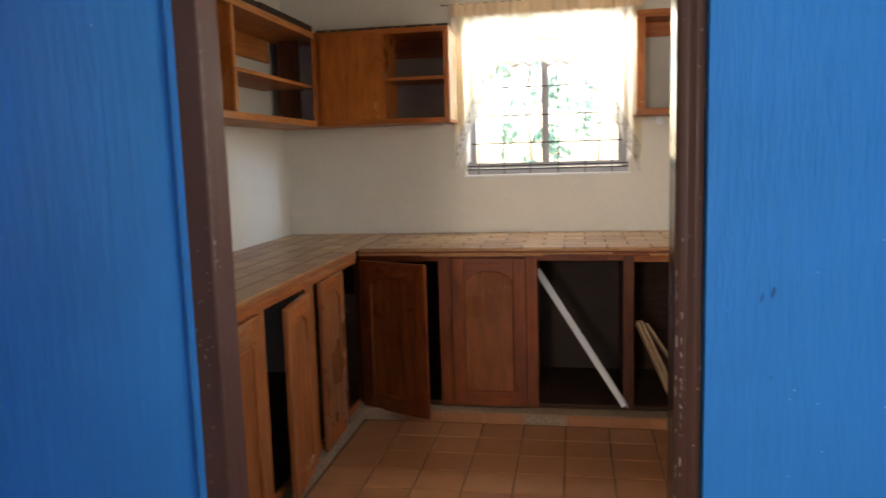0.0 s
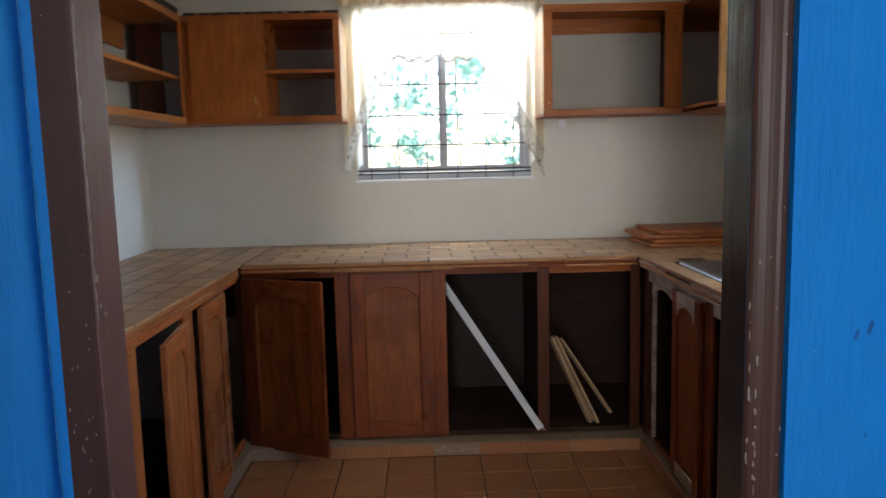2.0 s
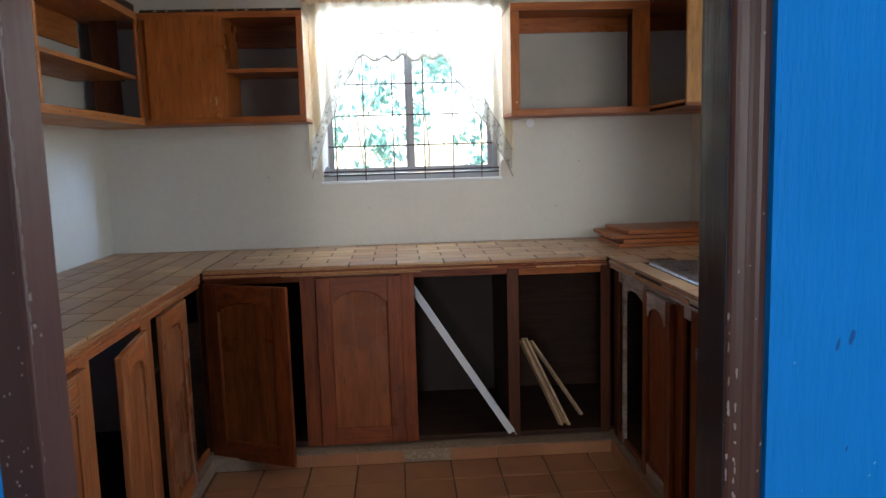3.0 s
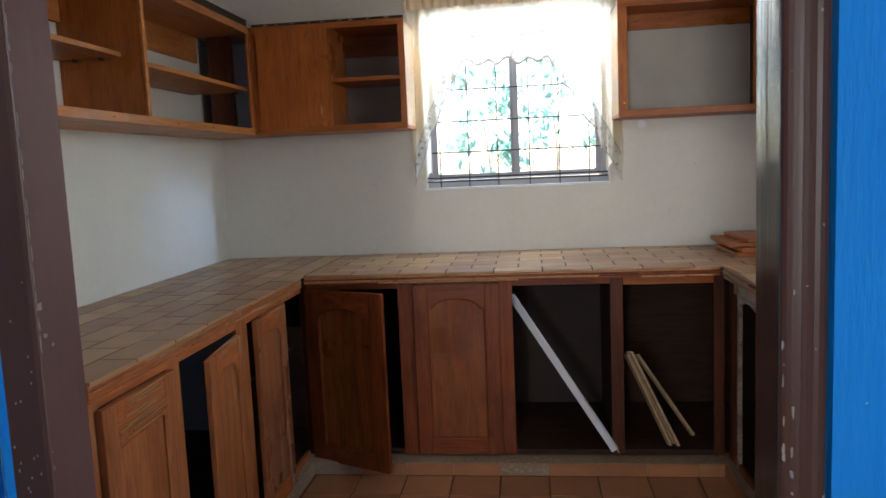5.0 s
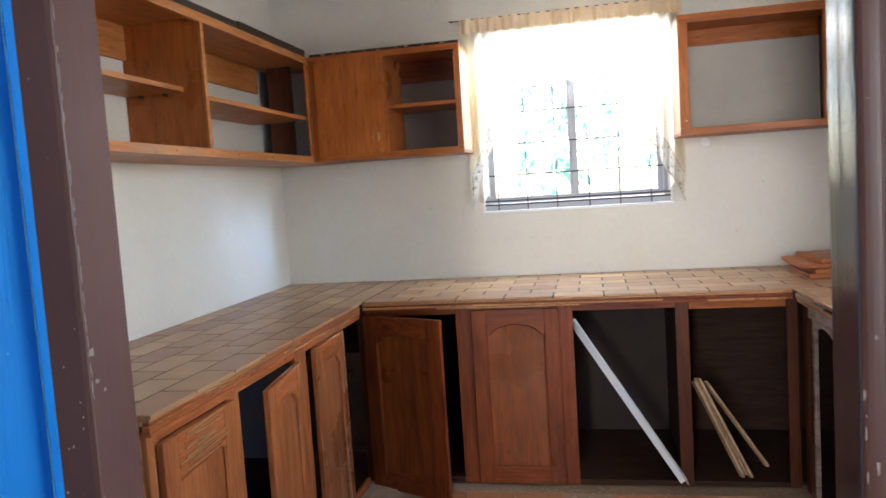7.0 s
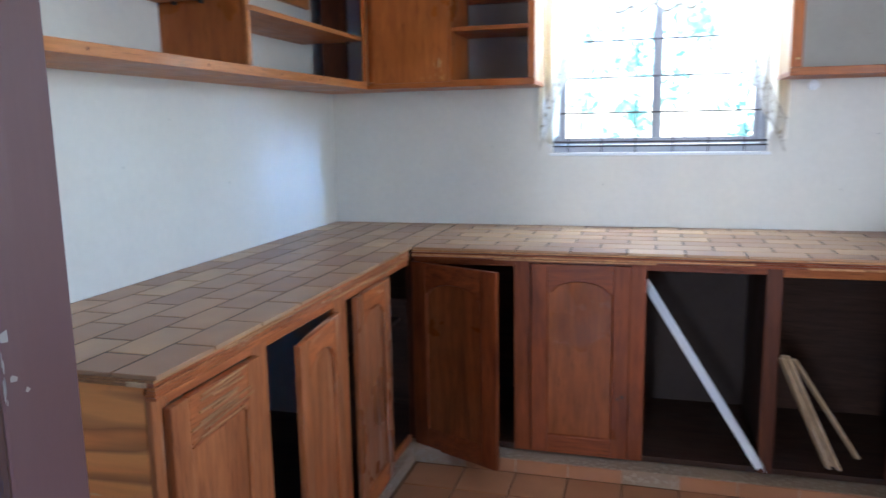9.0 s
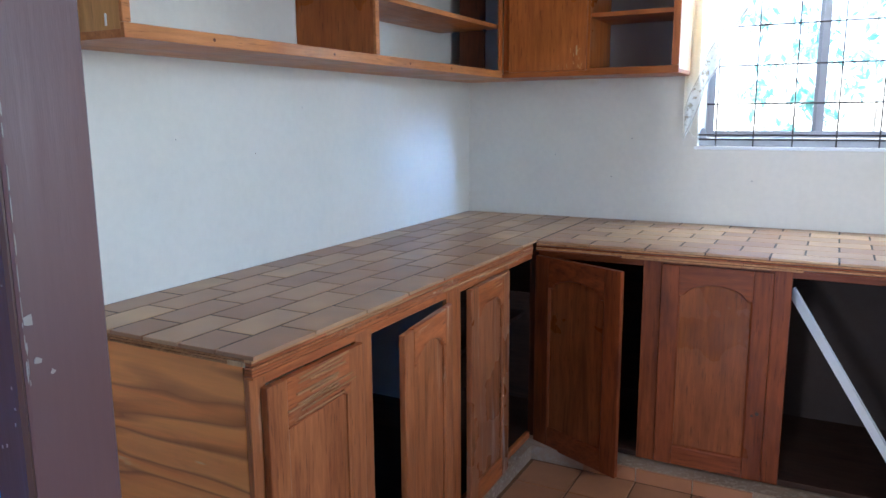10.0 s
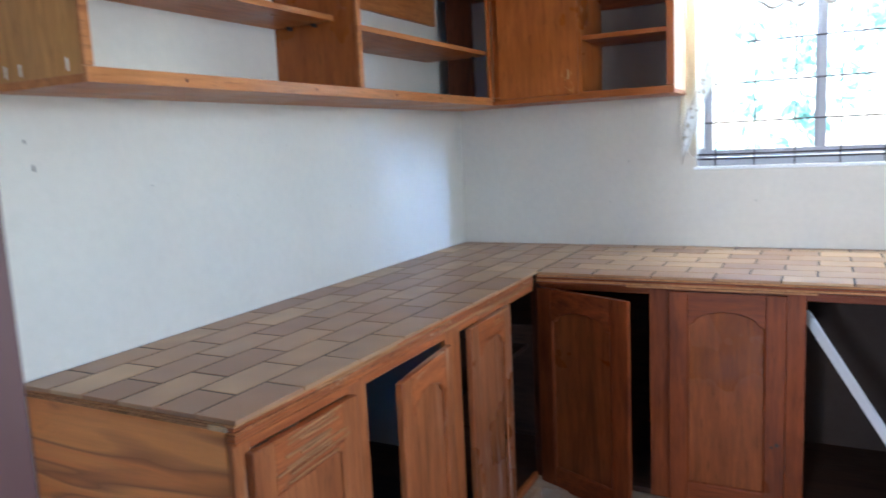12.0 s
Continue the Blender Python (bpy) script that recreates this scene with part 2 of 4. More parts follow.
rm.l.new(r1.outputs[0], r2.inputs[1]), rm.l.new(rp.outputs[0], r2.inputs[2])
rm.l.new(r2.outputs[0], rm.n["Material Output"].inputs["Surface"])
RUFFLE = rm.m


# ---- building helpers ----
def box(bm, x0, x1, y0, y1, z0, z1, bevel=0.0, m=None):
    b = bmesh.new()
    bmesh.ops.create_cube(b, size=1)
    for v in b.verts:
        v.co = Vector(((x0 + x1) / 2 + v.co.x * (x1 - x0), (y0 + y1) / 2 + v.co.y * (y1 - y0), (z0 + z1) / 2 + v.co.z * (z1 - z0)))
    if bevel:
        bmesh.ops.bevel(b, geom=b.edges[:], offset=bevel, segments=2, affect="EDGES", profile=0.5)
    join(bm, b, m)
    return bm


def join(bm, b, m=None):
    if m is not None:
        b.transform(m)
    me = bpy.data.meshes.new("tmp")
    b.to_mesh(me)
    b.free()
    bm.from_mesh(me)
    bpy.data.meshes.remove(me)


def prism(points, depth, to3):
    """Extrudes a flat outline (u, v) by depth; to3 maps (u, v, w) to the world."""
    bm = bmesh.new()
    a = [bm.verts.new(to3(u, v, 0)) for u, v in points]
    b = [bm.verts.new(to3(u, v, depth)) for u, v in points]
    bm.faces.new(a), bm.faces.new(b[::-1])
    for i in range(len(a)):
        j = (i + 1) % len(a)
        bm.faces.new((a[i], b[i], b[j], a[j]))
    bmesh.ops.recalc_face_normals(bm, faces=bm.faces[:])
    return bm


def link(name, bm, material, smooth=False):
    me = bpy.data.meshes.new(name)
    bmesh.ops.recalc_face_normals(bm, faces=bm.faces[:])
    bm.to_mesh(me)
    bm.free()
    me.materials.append(material)
    if smooth:
        for p in me.polygons:
            p.use_smooth = True
    return new(name, me)


def thing(name, at, label, category, group=""):
    e = new(name)
    e.location, e.empty_display_size = at, 0.1
    return tagged(e, label, category, group)


def part(name, bm, material, parent, label="", smooth=False):
    ob = link(name, bm, material, smooth)
    ob.parent = parent
    if parent.type == "EMPTY":
        ob.matrix_parent_inverse = Matrix.Translation(parent.location).inverted()
    return tagged(ob, label)


def slab(name, b, material, label, category):
    """A piece of the setting: one or more boxes in one mesh."""
    bm = bmesh.new()
    for v in b:
        box(bm, *v)
    return tagged(link(name, bm, material), label, category, kind="structure")


def one(*v, bevel=0.0, m=None):
    return box(bmesh.new(), *v, bevel=bevel, m=m)


# ---- setting: hall ----
LX, RX, BY = -1.77, 1.38, 4.557          # kitchen's inner faces
TOP = 2.6
slab("wall_hall_side", [(-0.90, -0.753, -1.45, 1.444, 0, TOP), (-0.90, -0.753, -2.7, -2.35, 0, TOP), (-0.90, -0.753, -2.35, -1.45, 0, 0.93), (-0.90, -0.753, -2.35, -1.45, 2.07, TOP)], BLUE, "blue painted plaster wall beside the doorway", "wall")
door_wall = slab("wall_doorway", [(0.236, 1.40, 1.466, 1.575, 0, TOP), (-0.754, -0.737, 1.448, 1.53, 0, TOP), (-0.737, 0.236, 1.46, 1.55, 2.12, TOP)], BLUE, "scuffed blue painted wall with a doorway", "wall")
# unseen wall, added this close so only dim blue light bounces back
slab("wall_hall_far", [(1.25, 1.40, -2.7, 1.464, 0, TOP)], BLUE, "unseen blue wall closing the hall", "wall")
slab("wall_hall_back", [(-0.90, 1.40, -2.85, -2.7, 0, TOP)], BLUE, "unseen blue wall closing the hall", "wall")
slab("floor_hall", [(-0.90, 1.40, -2.85, 1.5, -0.1, 0.0)], FLOORHALL, "plain brown hall floor", "floor")
slab("ceiling_hall", [(-0.90, 1.40, -2.85, 1.5, TOP, TOP + 0.1)], CEIL, "plain white hall ceiling", "ceiling")

# ---- setting: kitchen shell ----
WX0, WX1, WZ0, WZ1 = -0.638, 0.316, 1.268, 2.20
slab("wall_back", [(LX - 0.15, WX0, BY, BY + 0.16, 0, TOP), (WX1, RX + 0.15, BY, BY + 0.16, 0, TOP),
                   (WX0, WX1, BY, BY + 0.16, 0, WZ0), (WX0, WX1, BY, BY + 0.16, WZ1, TOP)], CREAM, "cream painted kitchen wall round the window", "wall")
slab("wall_left", [(LX - 0.15, LX, 1.54, BY, 0, TOP)], CREAM, "cream painted kitchen wall above the worktop", "wall")
slab("wall_right", [(RX, RX + 0.15, 1.576, 1.75, 0, TOP), (RX, RX + 0.15, 2.75, BY, 0, TOP), (RX, RX + 0.15, 1.75, 2.75, 0, 1.0), (RX, RX + 0.15, 1.75, 2.75, 2.1, TOP)], CREAM, "cream painted kitchen wall by the sink", "wall")
slab("wall_kitchen_front", [(LX - 0.15, -0.75, 1.45, 1.535, 0, TOP), (0.236, RX + 0.15, 1.577, 1.60, 0, TOP), (-0.75, 0.236, 1.552, 1.56, 2.12, TOP)], CREAM, "cream painted wall behind the doorway", "wall")
slab("ceiling", [(LX - 0.15, RX + 0.15, 1.5, BY + 0.16, TOP + 0.001, TOP + 0.1)], CEIL, "plain white kitchen ceiling", "ceiling")
floor = slab("floor", [(LX - 0.15, RX + 0.15, 1.5, BY + 0.16, -0.1, -0.006)], FGROUT, "square terracotta tiles with brown grout", "floor")

# ---- door frame ----
frame_l = thing("door_frame", (-0.25, 1.49, 0), "chipped brown painted timber door frame without a door", "door frame")
frame_l["kind"] = "structure"


def jamb(points, z0, z1):
    return prism(points, z1 - z0, lambda u, v, w: (u, v, z0 + w))


part("jamb", jamb([(-0.737, 1.444), (-0.693, 1.444), (-0.6905, 1.447), (-0.6905, 1.449), (-0.737, 1.449)], 0, 2.12), BROWN, frame_l, "dark brown chipped face")
part("reveal", jamb([(-0.737, 1.4495), (-0.690, 1.4495), (-0.689, 1.452), (-0.689, 1.532), (-0.692, 1.535), (-0.737, 1.535)], 0, 2.10), BROWN2, frame_l, "grey-brown painted reveal")
part("jamb", jamb([(0.185, 1.486), (0.1865, 1.4815), (0.190, 1.478), (0.195, 1.4755), (0.200, 1.4735), (0.204, 1.4722), (0.204, 1.52), (0.185, 1.52)], 0, 2.12), BROWN, frame_l, "brown painted moulded edge with cream chips")
part("jamb", jamb([(0.2043, 1.4718), (0.209, 1.4695), (0.215, 1.466), (0.220, 1.4642), (0.225, 1.4646), (0.229, 1.4665), (0.229, 1.52), (0.2045, 1.52)], 0, 2.12), BROWN, frame_l, "dark brown face")
part("reveal", jamb([(0.184, 1.4845), (0.1845, 1.572), (0.187, 1.574), (0.232, 1.574), (0.232, 1.5205), (0.190, 1.5205), (0.190, 1.4845)], 0, 2.10), BLACKV, frame_l, "black varnished reveal")
part("lintel", one(-0.737, 0.230, 1.447, 1.535, 2.075, 2.12, bevel=0.002), BROWN, frame_l)

CHIP = paint("cream_undercoat", (0.27, 0.215, 0.165), 0.7, vary=0.25)
chip_rnd = random.Random(31)


def chip(u, v, w, h, to3):
    n = 7
    pts = [(u + w * chip_rnd.uniform(0.45, 1) * math.cos(6.283 * i / n) / 2, v + h * chip_rnd.uniform(0.45, 1) * math.sin(6.283 * i / n) / 2) for i in range(n)]
    part("paint_chip", prism(pts, 0.0006, to3), CHIP, frame_l)


chip(1.457, 1.233, 0.016, 0.017, lambda u, v, w: (-0.6888 + w, u, v))
chip(1.462, 1.196, 0.012, 0.010, lambda u, v, w: (-0.6888 + w, u, v))
chip(1.475, 1.182, 0.006, 0.006, lambda u, v, w: (-0.6888 + w, u, v))
for i in range(24):
    chip(chip_rnd.uniform(-0.733, -0.697), chip_rnd.gauss(0.98, 0.16), chip_rnd.uniform(0.0015, 0.0035), chip_rnd.uniform(0.002, 0.007), lambda u, v, w: (u, 1.4438 - w, v))
for i in range(45):
    chip(chip_rnd.uniform(1.4518, 1.4535), chip_rnd.uniform(0.5, 1.9), chip_rnd.uniform(0.0008, 0.002), chip_rnd.uniform(0.006, 0.035), lambda u, v, w: (-0.6888 + w, u, v))
for i in range(46):
    chip(chip_rnd.choice((0.1875, 0.196)) + chip_rnd.uniform(-0.001, 0.001), chip_rnd.gauss(0.86, 0.2), chip_rnd.uniform(0.0015, 0.0045), chip_rnd.uniform(0.004, 0.022), lambda u, v, w: (u, 1.4795 - 0.5 * (u - 0.186) - w * 1.5, v))
for i in range(14):
    chip(chip_rnd.uniform(0.205, 0.227), chip_rnd.uniform(0.6, 2.0), chip_rnd.uniform(0.002, 0.004), chip_rnd.uniform(0.003, 0.009), lambda u, v, w: (u, 1.4632 - w, v))

SCUFF = paint("dark_blue_dent", (0.003, 0.085, 0.25), 0.6, vary=0.3)
FLECK = paint("pale_blue_fleck", (0.32, 0.48, 0.62), 0.7, vary=0.2)


def scuff(x, z, w, h, mat):
    n = 9
    pts = [(x + w * chip_rnd.uniform(0.5, 1) * math.cos(6.283 * i / n) / 2 + 0.3 * w * math.sin(6.283 * i / n), z + h * chip_rnd.uniform(0.6, 1) * math.sin(6.283 * i / n) / 2) for i in range(n)]
    part("scuff", prism(pts, 0.0006, lambda u, v, k: (u, 1.4658 - k, v)), mat, door_wall)


scuff(0.329, 1.126, 0.006, 0.022, SCUFF)
scuff(0.348, 1.136, 0.009, 0.024, SCUFF)
scuff(0.347, 0.982, 0.003, 0.010, SCUFF)
for i in range(26):
    scuff(chip_rnd.uniform(0.27, 0.75), chip_rnd.gauss(0.95, 0.25), chip_rnd.uniform(0.001, 0.003), chip_rnd.uniform(0.002, 0.008), FLECK)

# ---- window ----
win = thing("window_1", ((WX0 + WX1) / 2, BY + 0.1, WZ0), "grey metal sliding window in the kitchen wall", "window")
win["kind"] = "structure"
FY0, FY1 = BY + 0.05, BY + 0.10
bm = bmesh.new()
for v in ((WX0, WX1, FY0, FY1, WZ0, WZ0 + 0.035), (WX0, WX1, FY0, FY1, WZ1 - 0.04, WZ1), (WX0, WX0 + 0.03, FY0, FY1, WZ0 + 0.035, WZ1 - 0.04), (WX1 - 0.03, WX1, FY0, FY1, WZ0 + 0.035, WZ1 - 0.04)):
    box(bm, *v, bevel=0.002)
part("window_frame", bm, ALU, win)
MX = -0.164
for x0, x1, y0 in ((WX0 + 0.03, MX + 0.022, FY0 + 0.006), (MX - 0.022, WX1 - 0.03, FY0 + 0.026)):
    z0, z1 = WZ0 + 0.037, WZ1 - 0.042
    bm = bmesh.new()
    for v in ((x0, x1, y0, y0 + 0.016, z0, z0 + 0.03), (x0, x1, y0, y0 + 0.016, z1 - 0.03, z1), (x0, x0 + 0.028, y0, y0 + 0.016, z0 + 0.03, z1 - 0.03), (x1 - 0.028, x1, y0, y0 + 0.016, z0 + 0.03, z1 - 0.03)):
        box(bm, *v, bevel=0.0015)
    sash = part("sash", bm, ALU, win)
    g = part("pane", one(x0 + 0.026, x1 - 0.026, y0 + 0.006, y0 + 0.010, z0 + 0.028, z1 - 0.028), GLASS, sash)
    g.visible_shadow = False
part("window_sill", one(WX0 - 0.012, WX1 + 0.012, BY - 0.006, BY + 0.049, WZ0 - 0.014, WZ0 - 0.001, bevel=0.003), PVC, win, "white painted sill edge")
grille = thing("burglar_bars", (MX, BY + 0.03, WZ0), "thin dark steel burglar bars across the window", "window bars")


def rod(bm, a, b, r, n=8):
    a, b = Vector(a), Vector(b)
    t = bmesh.new()
    bmesh.ops.create_cone(t, cap_ends=True, segments=n, radius1=r, radius2=r, depth=(b - a).length)
    join(bm, t, Matrix.Translation((a + b) / 2) @ (b - a).to_track_quat("Z", "Y").to_matrix().to_4x4())
    return bm


for z in (1.452, 1.614, 1.779, 1.945, 2.11):
    part("bar", rod(bmesh.new(), (WX0 - 0.004, BY + 0.026, z), (WX1 + 0.004, BY + 0.026, z), 0.0036), BAR, grille)
for x in (-0.565, -0.41, -0.255, -0.088, 0.068, 0.222):
    part("bar", rod(bmesh.new(), (x, BY + 0.034, WZ0), (x, BY + 0.034, WZ1), 0.0033), BAR, grille)
for z in (1.298, 1.318):
    part("bar", rod(bmesh.new(), (WX0, BY + 0.03, z), (WX1, BY + 0.03, z), 0.004), BAR, grille)

# ---- curtain ----
curtain = thing("curtain", (-0.16, BY - 0.03, 2.26), "cream sheer swag curtain with a printed ruffled arch", "curtain")
CX0, CX1 = -0.70, 0.385


def edge(x):
    if x < -0.43:
        t = max(0, (x + 0.69) / 0.26)
        return 1.40 + (2.02 - 1.40) * t ** 0.85
    if x < 0.02:
        return 2.03 - 0.012 * abs(math.sin(x * 16))
    t = min(1, max(0, (0.37 - x) / 0.35))
    return 1.40 + (2.02 - 1.40) * t ** 0.9


def fold(x, z):
    k = min(1, max(0, (2.26 - z) / 0.6))
    return BY - 0.032 + (0.006 + 0.012 * k) * math.sin(x * 75 + 1.5 * math.sin(x * 21)) + 0.006 * noise.noise(Vector((x * 9, z * 4, 0)))


def sheet(x0, x1, top, bottom, nx, nz, off=0.0, amp=0.0, freq=0.0):
    bm = bmesh.new()
    grid = []
    for i in range(nx + 1):
        x = x0 + (x1 - x0) * i / nx
        col = []
        for j in range(nz + 1):
            zt, zb = top(x), bottom(x)
            z = zt + (zb - zt) * j / nz
            col.append(bm.verts.new((x, fold(x, z) + off + amp * (j / nz) * math.sin(x * freq), z)))
        grid.append(col)
    for i in range(nx):
        for j in range(nz):
            bm.faces.new((grid[i][j], grid[i + 1][j], grid[i + 1][j + 1], grid[i][j + 1]))
    return bm


part("valance", sheet(CX0, CX1, lambda x: 2.205, edge, 220, 14), SHEER, curtain, smooth=True)
part("side_panel", sheet(CX0, -0.60, lambda x: 2.20, lambda x: 1.33 + 0.02 * math.sin(x * 90), 40, 14, 0.012), SHEER, curtain, smooth=True)
part("side_panel", sheet(0.30, CX1, lambda x: 2.20, lambda x: 1.34 + 0.02 * math.sin(x * 80), 40, 14, 0.012), SHEER, curtain, smooth=True)
part("header", sheet(CX0 - 0.01, CX1 + 0.01, lambda x: 2.264 + 0.005 * math.sin(x * 130), lambda x: 2.190 + 0.004 * math.sin(x * 97), 260, 4, -0.008, 0.010, 150), HEADER, curtain, "gathered cream header", smooth=True)
part("ruffle", sheet(-0.69, 0.375, lambda x: edge(x) + 0.012, lambda x: edge(x) - 0.125 + 0.012 * math.sin(x * 60), 320, 6, -0.012, 0.016, 120), RUFFLE, curtain, "beige printed ruffle", smooth=True)
HEM = paint("grey_beige_hem", (0.44, 0.39, 0.32), 0.9)
part("hem", sheet(-0.69, 0.375, lambda x: edge(x) - 0.115 + 0.012 * math.sin(x * 60), lambda x: edge(x) - 0.127 + 0.012 * math.sin(x * 60), 320, 1, -0.030), HEM, curtain, "grey-beige stitched hem")
part("hem", sheet(-0.69, 0.375, lambda x: edge(x) + 0.016, lambda x: edge(x) + 0.0065, 320, 1, -0.030), HEM, curtain)
rodt = thing("curtain_rod", (-0.16, BY - 0.03, 2.262), "thin curtain wire on two small hooks", "curtain rod")
part("wire", rod(bmesh.new(), (-0.756, BY - 0.03, 2.262), (0.44, BY - 0.03, 2.266), 0.0025), BAR, rodt)
for x in (-0.756, 0.44):
    part("hook", rod(bmesh.new(), (x, BY + 0.001, 2.264), (x, BY - 0.036, 2.264), 0.004), BAR, rodt)


# ---- panelled doors ----
def arched_door(parent, w, h, m, mat, mat_h, label, stile=0.065, arch=True, panel=None):
    """A framed door; local x across, z up, front towards -y; m sets it in place."""
    t = 0.02
    d = part("door", one(stile - 0.01, w - stile + 0.01, 0.0115, 0.0185, stile - 0.01, h - stile - 0.002, m=m), panel or mat, parent, label)
    for x0, x1 in ((0, stile), (w - stile, w)):
        part("stile", one(x0, x1, 0, t, 0, h, bevel=0.003, m=m), mat, d)
    part("rail", one(stile, w - stile, 0.0005, t, 0, stile + 0.01, bevel=0.003, m=m), mat_h, d)
    pts = [(w - stile, h), (stile, h), (stile, h - stile - 0.045)]
    n = 16
    for i in range(n + 1):
        u = i / n
        bow = 0.046 * (1 - abs(2 * u - 1) ** 2.2)
        if u < 0.12 or u > 0.88:
            bow = 0.0
        pts.append((stile + (w - 2 * stile) * u, h - stile - 0.045 + (bow if arch else 0.0)))
    pts.append((w - stile, h - stile - 0.045))
    clean = []
    for q in pts:
        if not clean or (Vector(q) - Vector(clean[-1])).length > 1e-4:
            clean.append(q)
    b = prism(clean, t - 0.0005, lambda u, v, k: (u, 0.0005 + k, v))
    b.transform(m)
    part("rail", b, mat_h, d)
    b = bmesh.new()
    ring = [(u, v) for u, v in clean[2:]] + [(w - stile, stile + 0.01), (stile, stile + 0.01)]
    for (u0, v0), (u1, v1) in zip(ring, ring[1:] + ring[:1]):
        rod(b, (u0, 0.0075, v0), (u1, 0.0075, v1), 0.005, 6)
    b.transform(m)
    part("bead", b, mat, d)
    return d


# ---- base cabinets: left run, along the wall ----
LF = -1.155                       # front of the face frame
left = thing("base_cabinet", (-1.45, 3.0, 0.0), "worn orange pine base cabinet with sagging arched doors", "cabinet", "base cabinets")
part("end_panel", one(LX + 0.003, LF - 0.001, 2.195, 2.213, 0.0, 0.892, bevel=0.001), PLY, left, "plywood end with wavy cathedral grain")
for y0, y1 in ((2.195, 2.245), (2.585, 2.66), (3.09, 3.19), (3.555, 3.60)):
    part("stile", one(LF, LF + 0.016, y0, y1, 0.066, 0.872, bevel=0.002), DOORL, left)
part("top_rail", one(LF - 0.002, LF + 0.015, 2.246, 3.84, 0.838, 0.871, bevel=0.002), DOORLH, left)
part("bottom_rail", one(LF - 0.002, LF + 0.015, 2.246, 3.84, 0.067, 0.095, bevel=0.002), DOORLH, left)
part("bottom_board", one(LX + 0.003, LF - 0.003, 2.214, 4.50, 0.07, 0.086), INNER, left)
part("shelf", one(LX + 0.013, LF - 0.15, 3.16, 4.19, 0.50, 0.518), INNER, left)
# added backs hide the cream wall and keep the openings black
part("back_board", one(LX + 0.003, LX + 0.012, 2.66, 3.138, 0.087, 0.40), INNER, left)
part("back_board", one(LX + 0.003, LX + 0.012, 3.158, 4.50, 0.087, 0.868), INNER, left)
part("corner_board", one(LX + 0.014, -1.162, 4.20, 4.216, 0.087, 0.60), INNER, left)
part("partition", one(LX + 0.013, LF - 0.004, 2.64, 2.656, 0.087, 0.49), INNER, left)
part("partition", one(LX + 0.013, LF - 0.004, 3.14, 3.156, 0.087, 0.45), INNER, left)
# upper half of the partition, paler than the lower half
part("partition", one(LX + 0.013, LF - 0.004, 3.14, 3.156, 0.452, 0.868), paint("pale_inner_board", (0.36, 0.285, 0.235), 0.6, vary=0.2), left, "paler upper half of the inner board")
DL = LF + 0.018


def on_left(y0, z0, swing=0.0, hinge_far=False, w=0.36):
    """A door on the left run: local x runs along +y from y0, front towards +x."""
    m = Matrix.Translation((DL + 0.02, y0, z0)) @ Matrix.Rotation(radians(90), 4, "Z")
    if hinge_far:
        p = Matrix.Translation((w, 0.02, 0))
        return m @ p @ Matrix.Rotation(radians(swing), 4, "Z") @ p.inverted()
    return m @ Matrix.Translation((0, 0.02, 0)) @ Matrix.Rotation(radians(-swing), 4, "Z") @ Matrix.Translation((0, -0.02, 0))


arched_door(left, 0.365, 0.775, on_left(2.225, 0.062), DOORL, DOORLH, "worn orange pine door")
arched_door(left, 0.375, 0.775, on_left(2.715, 0.050, 7, True, 0.375), DOORL, DOORLH, "orange pine door standing ajar")
arched_door(left, 0.355, 0.785, on_left(3.20, 0.060, 2, True, 0.355), DOORS, DOORLH, "water-stained pine door")
# torn veneer on the tops of the doors
tear = random.Random(21)
for y0, y1, z0, n in ((2.27, 2.55, 0.725, 12), (3.25, 3.52, 0.770, 8)):
    for i in range(n):
        ya, yb = y0 + tear.uniform(0, 0.10), y1 - tear.uniform(0, 0.09)
        z = z0 + 0.0095 * i + tear.uniform(-0.002, 0.002)
        b = one(0, tear.uniform(0.002, 0.005), (ya - yb) / 2, (yb - ya) / 2, 0, tear.uniform(0.003, 0.006), bevel=0.0008)
        b.transform(Matrix.Translation((DL + 0.0205, (ya + yb) / 2, z)) @ Matrix.Rotation(radians(tear.uniform(-1, 3.5)), 4, "X"))
        part("torn_veneer", b, TORN if tear.random() < 0.65 else DOORLH, left)

# ---- base cabinets: under the window ----
BF = 3.868
back = thing("base_cabinet", (-0.18, 4.2, 0.0), "red-brown pine base cabinet, one door ajar, two doors missing", "cabinet", "base cabinets")
for x0, x1 in ((-1.16, -1.122), (-0.70, -0.632), (-0.255, -0.185), (0.242, 0.296), (0.68, 0.724)):
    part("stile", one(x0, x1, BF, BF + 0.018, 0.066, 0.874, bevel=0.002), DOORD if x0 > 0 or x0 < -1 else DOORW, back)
part("top_rail", one(-1.16, 0.242, BF + 0.002, BF + 0.019, 0.842, 0.892, bevel=0.002), DOORH, back)
part("top_rail", one(0.297, 0.679, BF + 0.001, BF + 0.018, 0.835, 0.890, bevel=0.002), UPPERX, back, "newer orange rail")
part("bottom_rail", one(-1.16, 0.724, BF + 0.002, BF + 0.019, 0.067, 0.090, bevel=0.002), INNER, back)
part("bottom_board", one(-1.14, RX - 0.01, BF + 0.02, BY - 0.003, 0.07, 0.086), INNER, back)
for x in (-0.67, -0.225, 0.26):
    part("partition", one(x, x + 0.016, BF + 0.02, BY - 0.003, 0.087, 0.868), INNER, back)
# added near-black backs: painted shade behind the missing doors
part("back_board", one(-0.208, 0.259, BY - 0.012, BY - 0.002, 0.087, 0.868), paint("shade_dark_backing", (0.042, 0.026, 0.020), 0.7, vary=0.3), back)
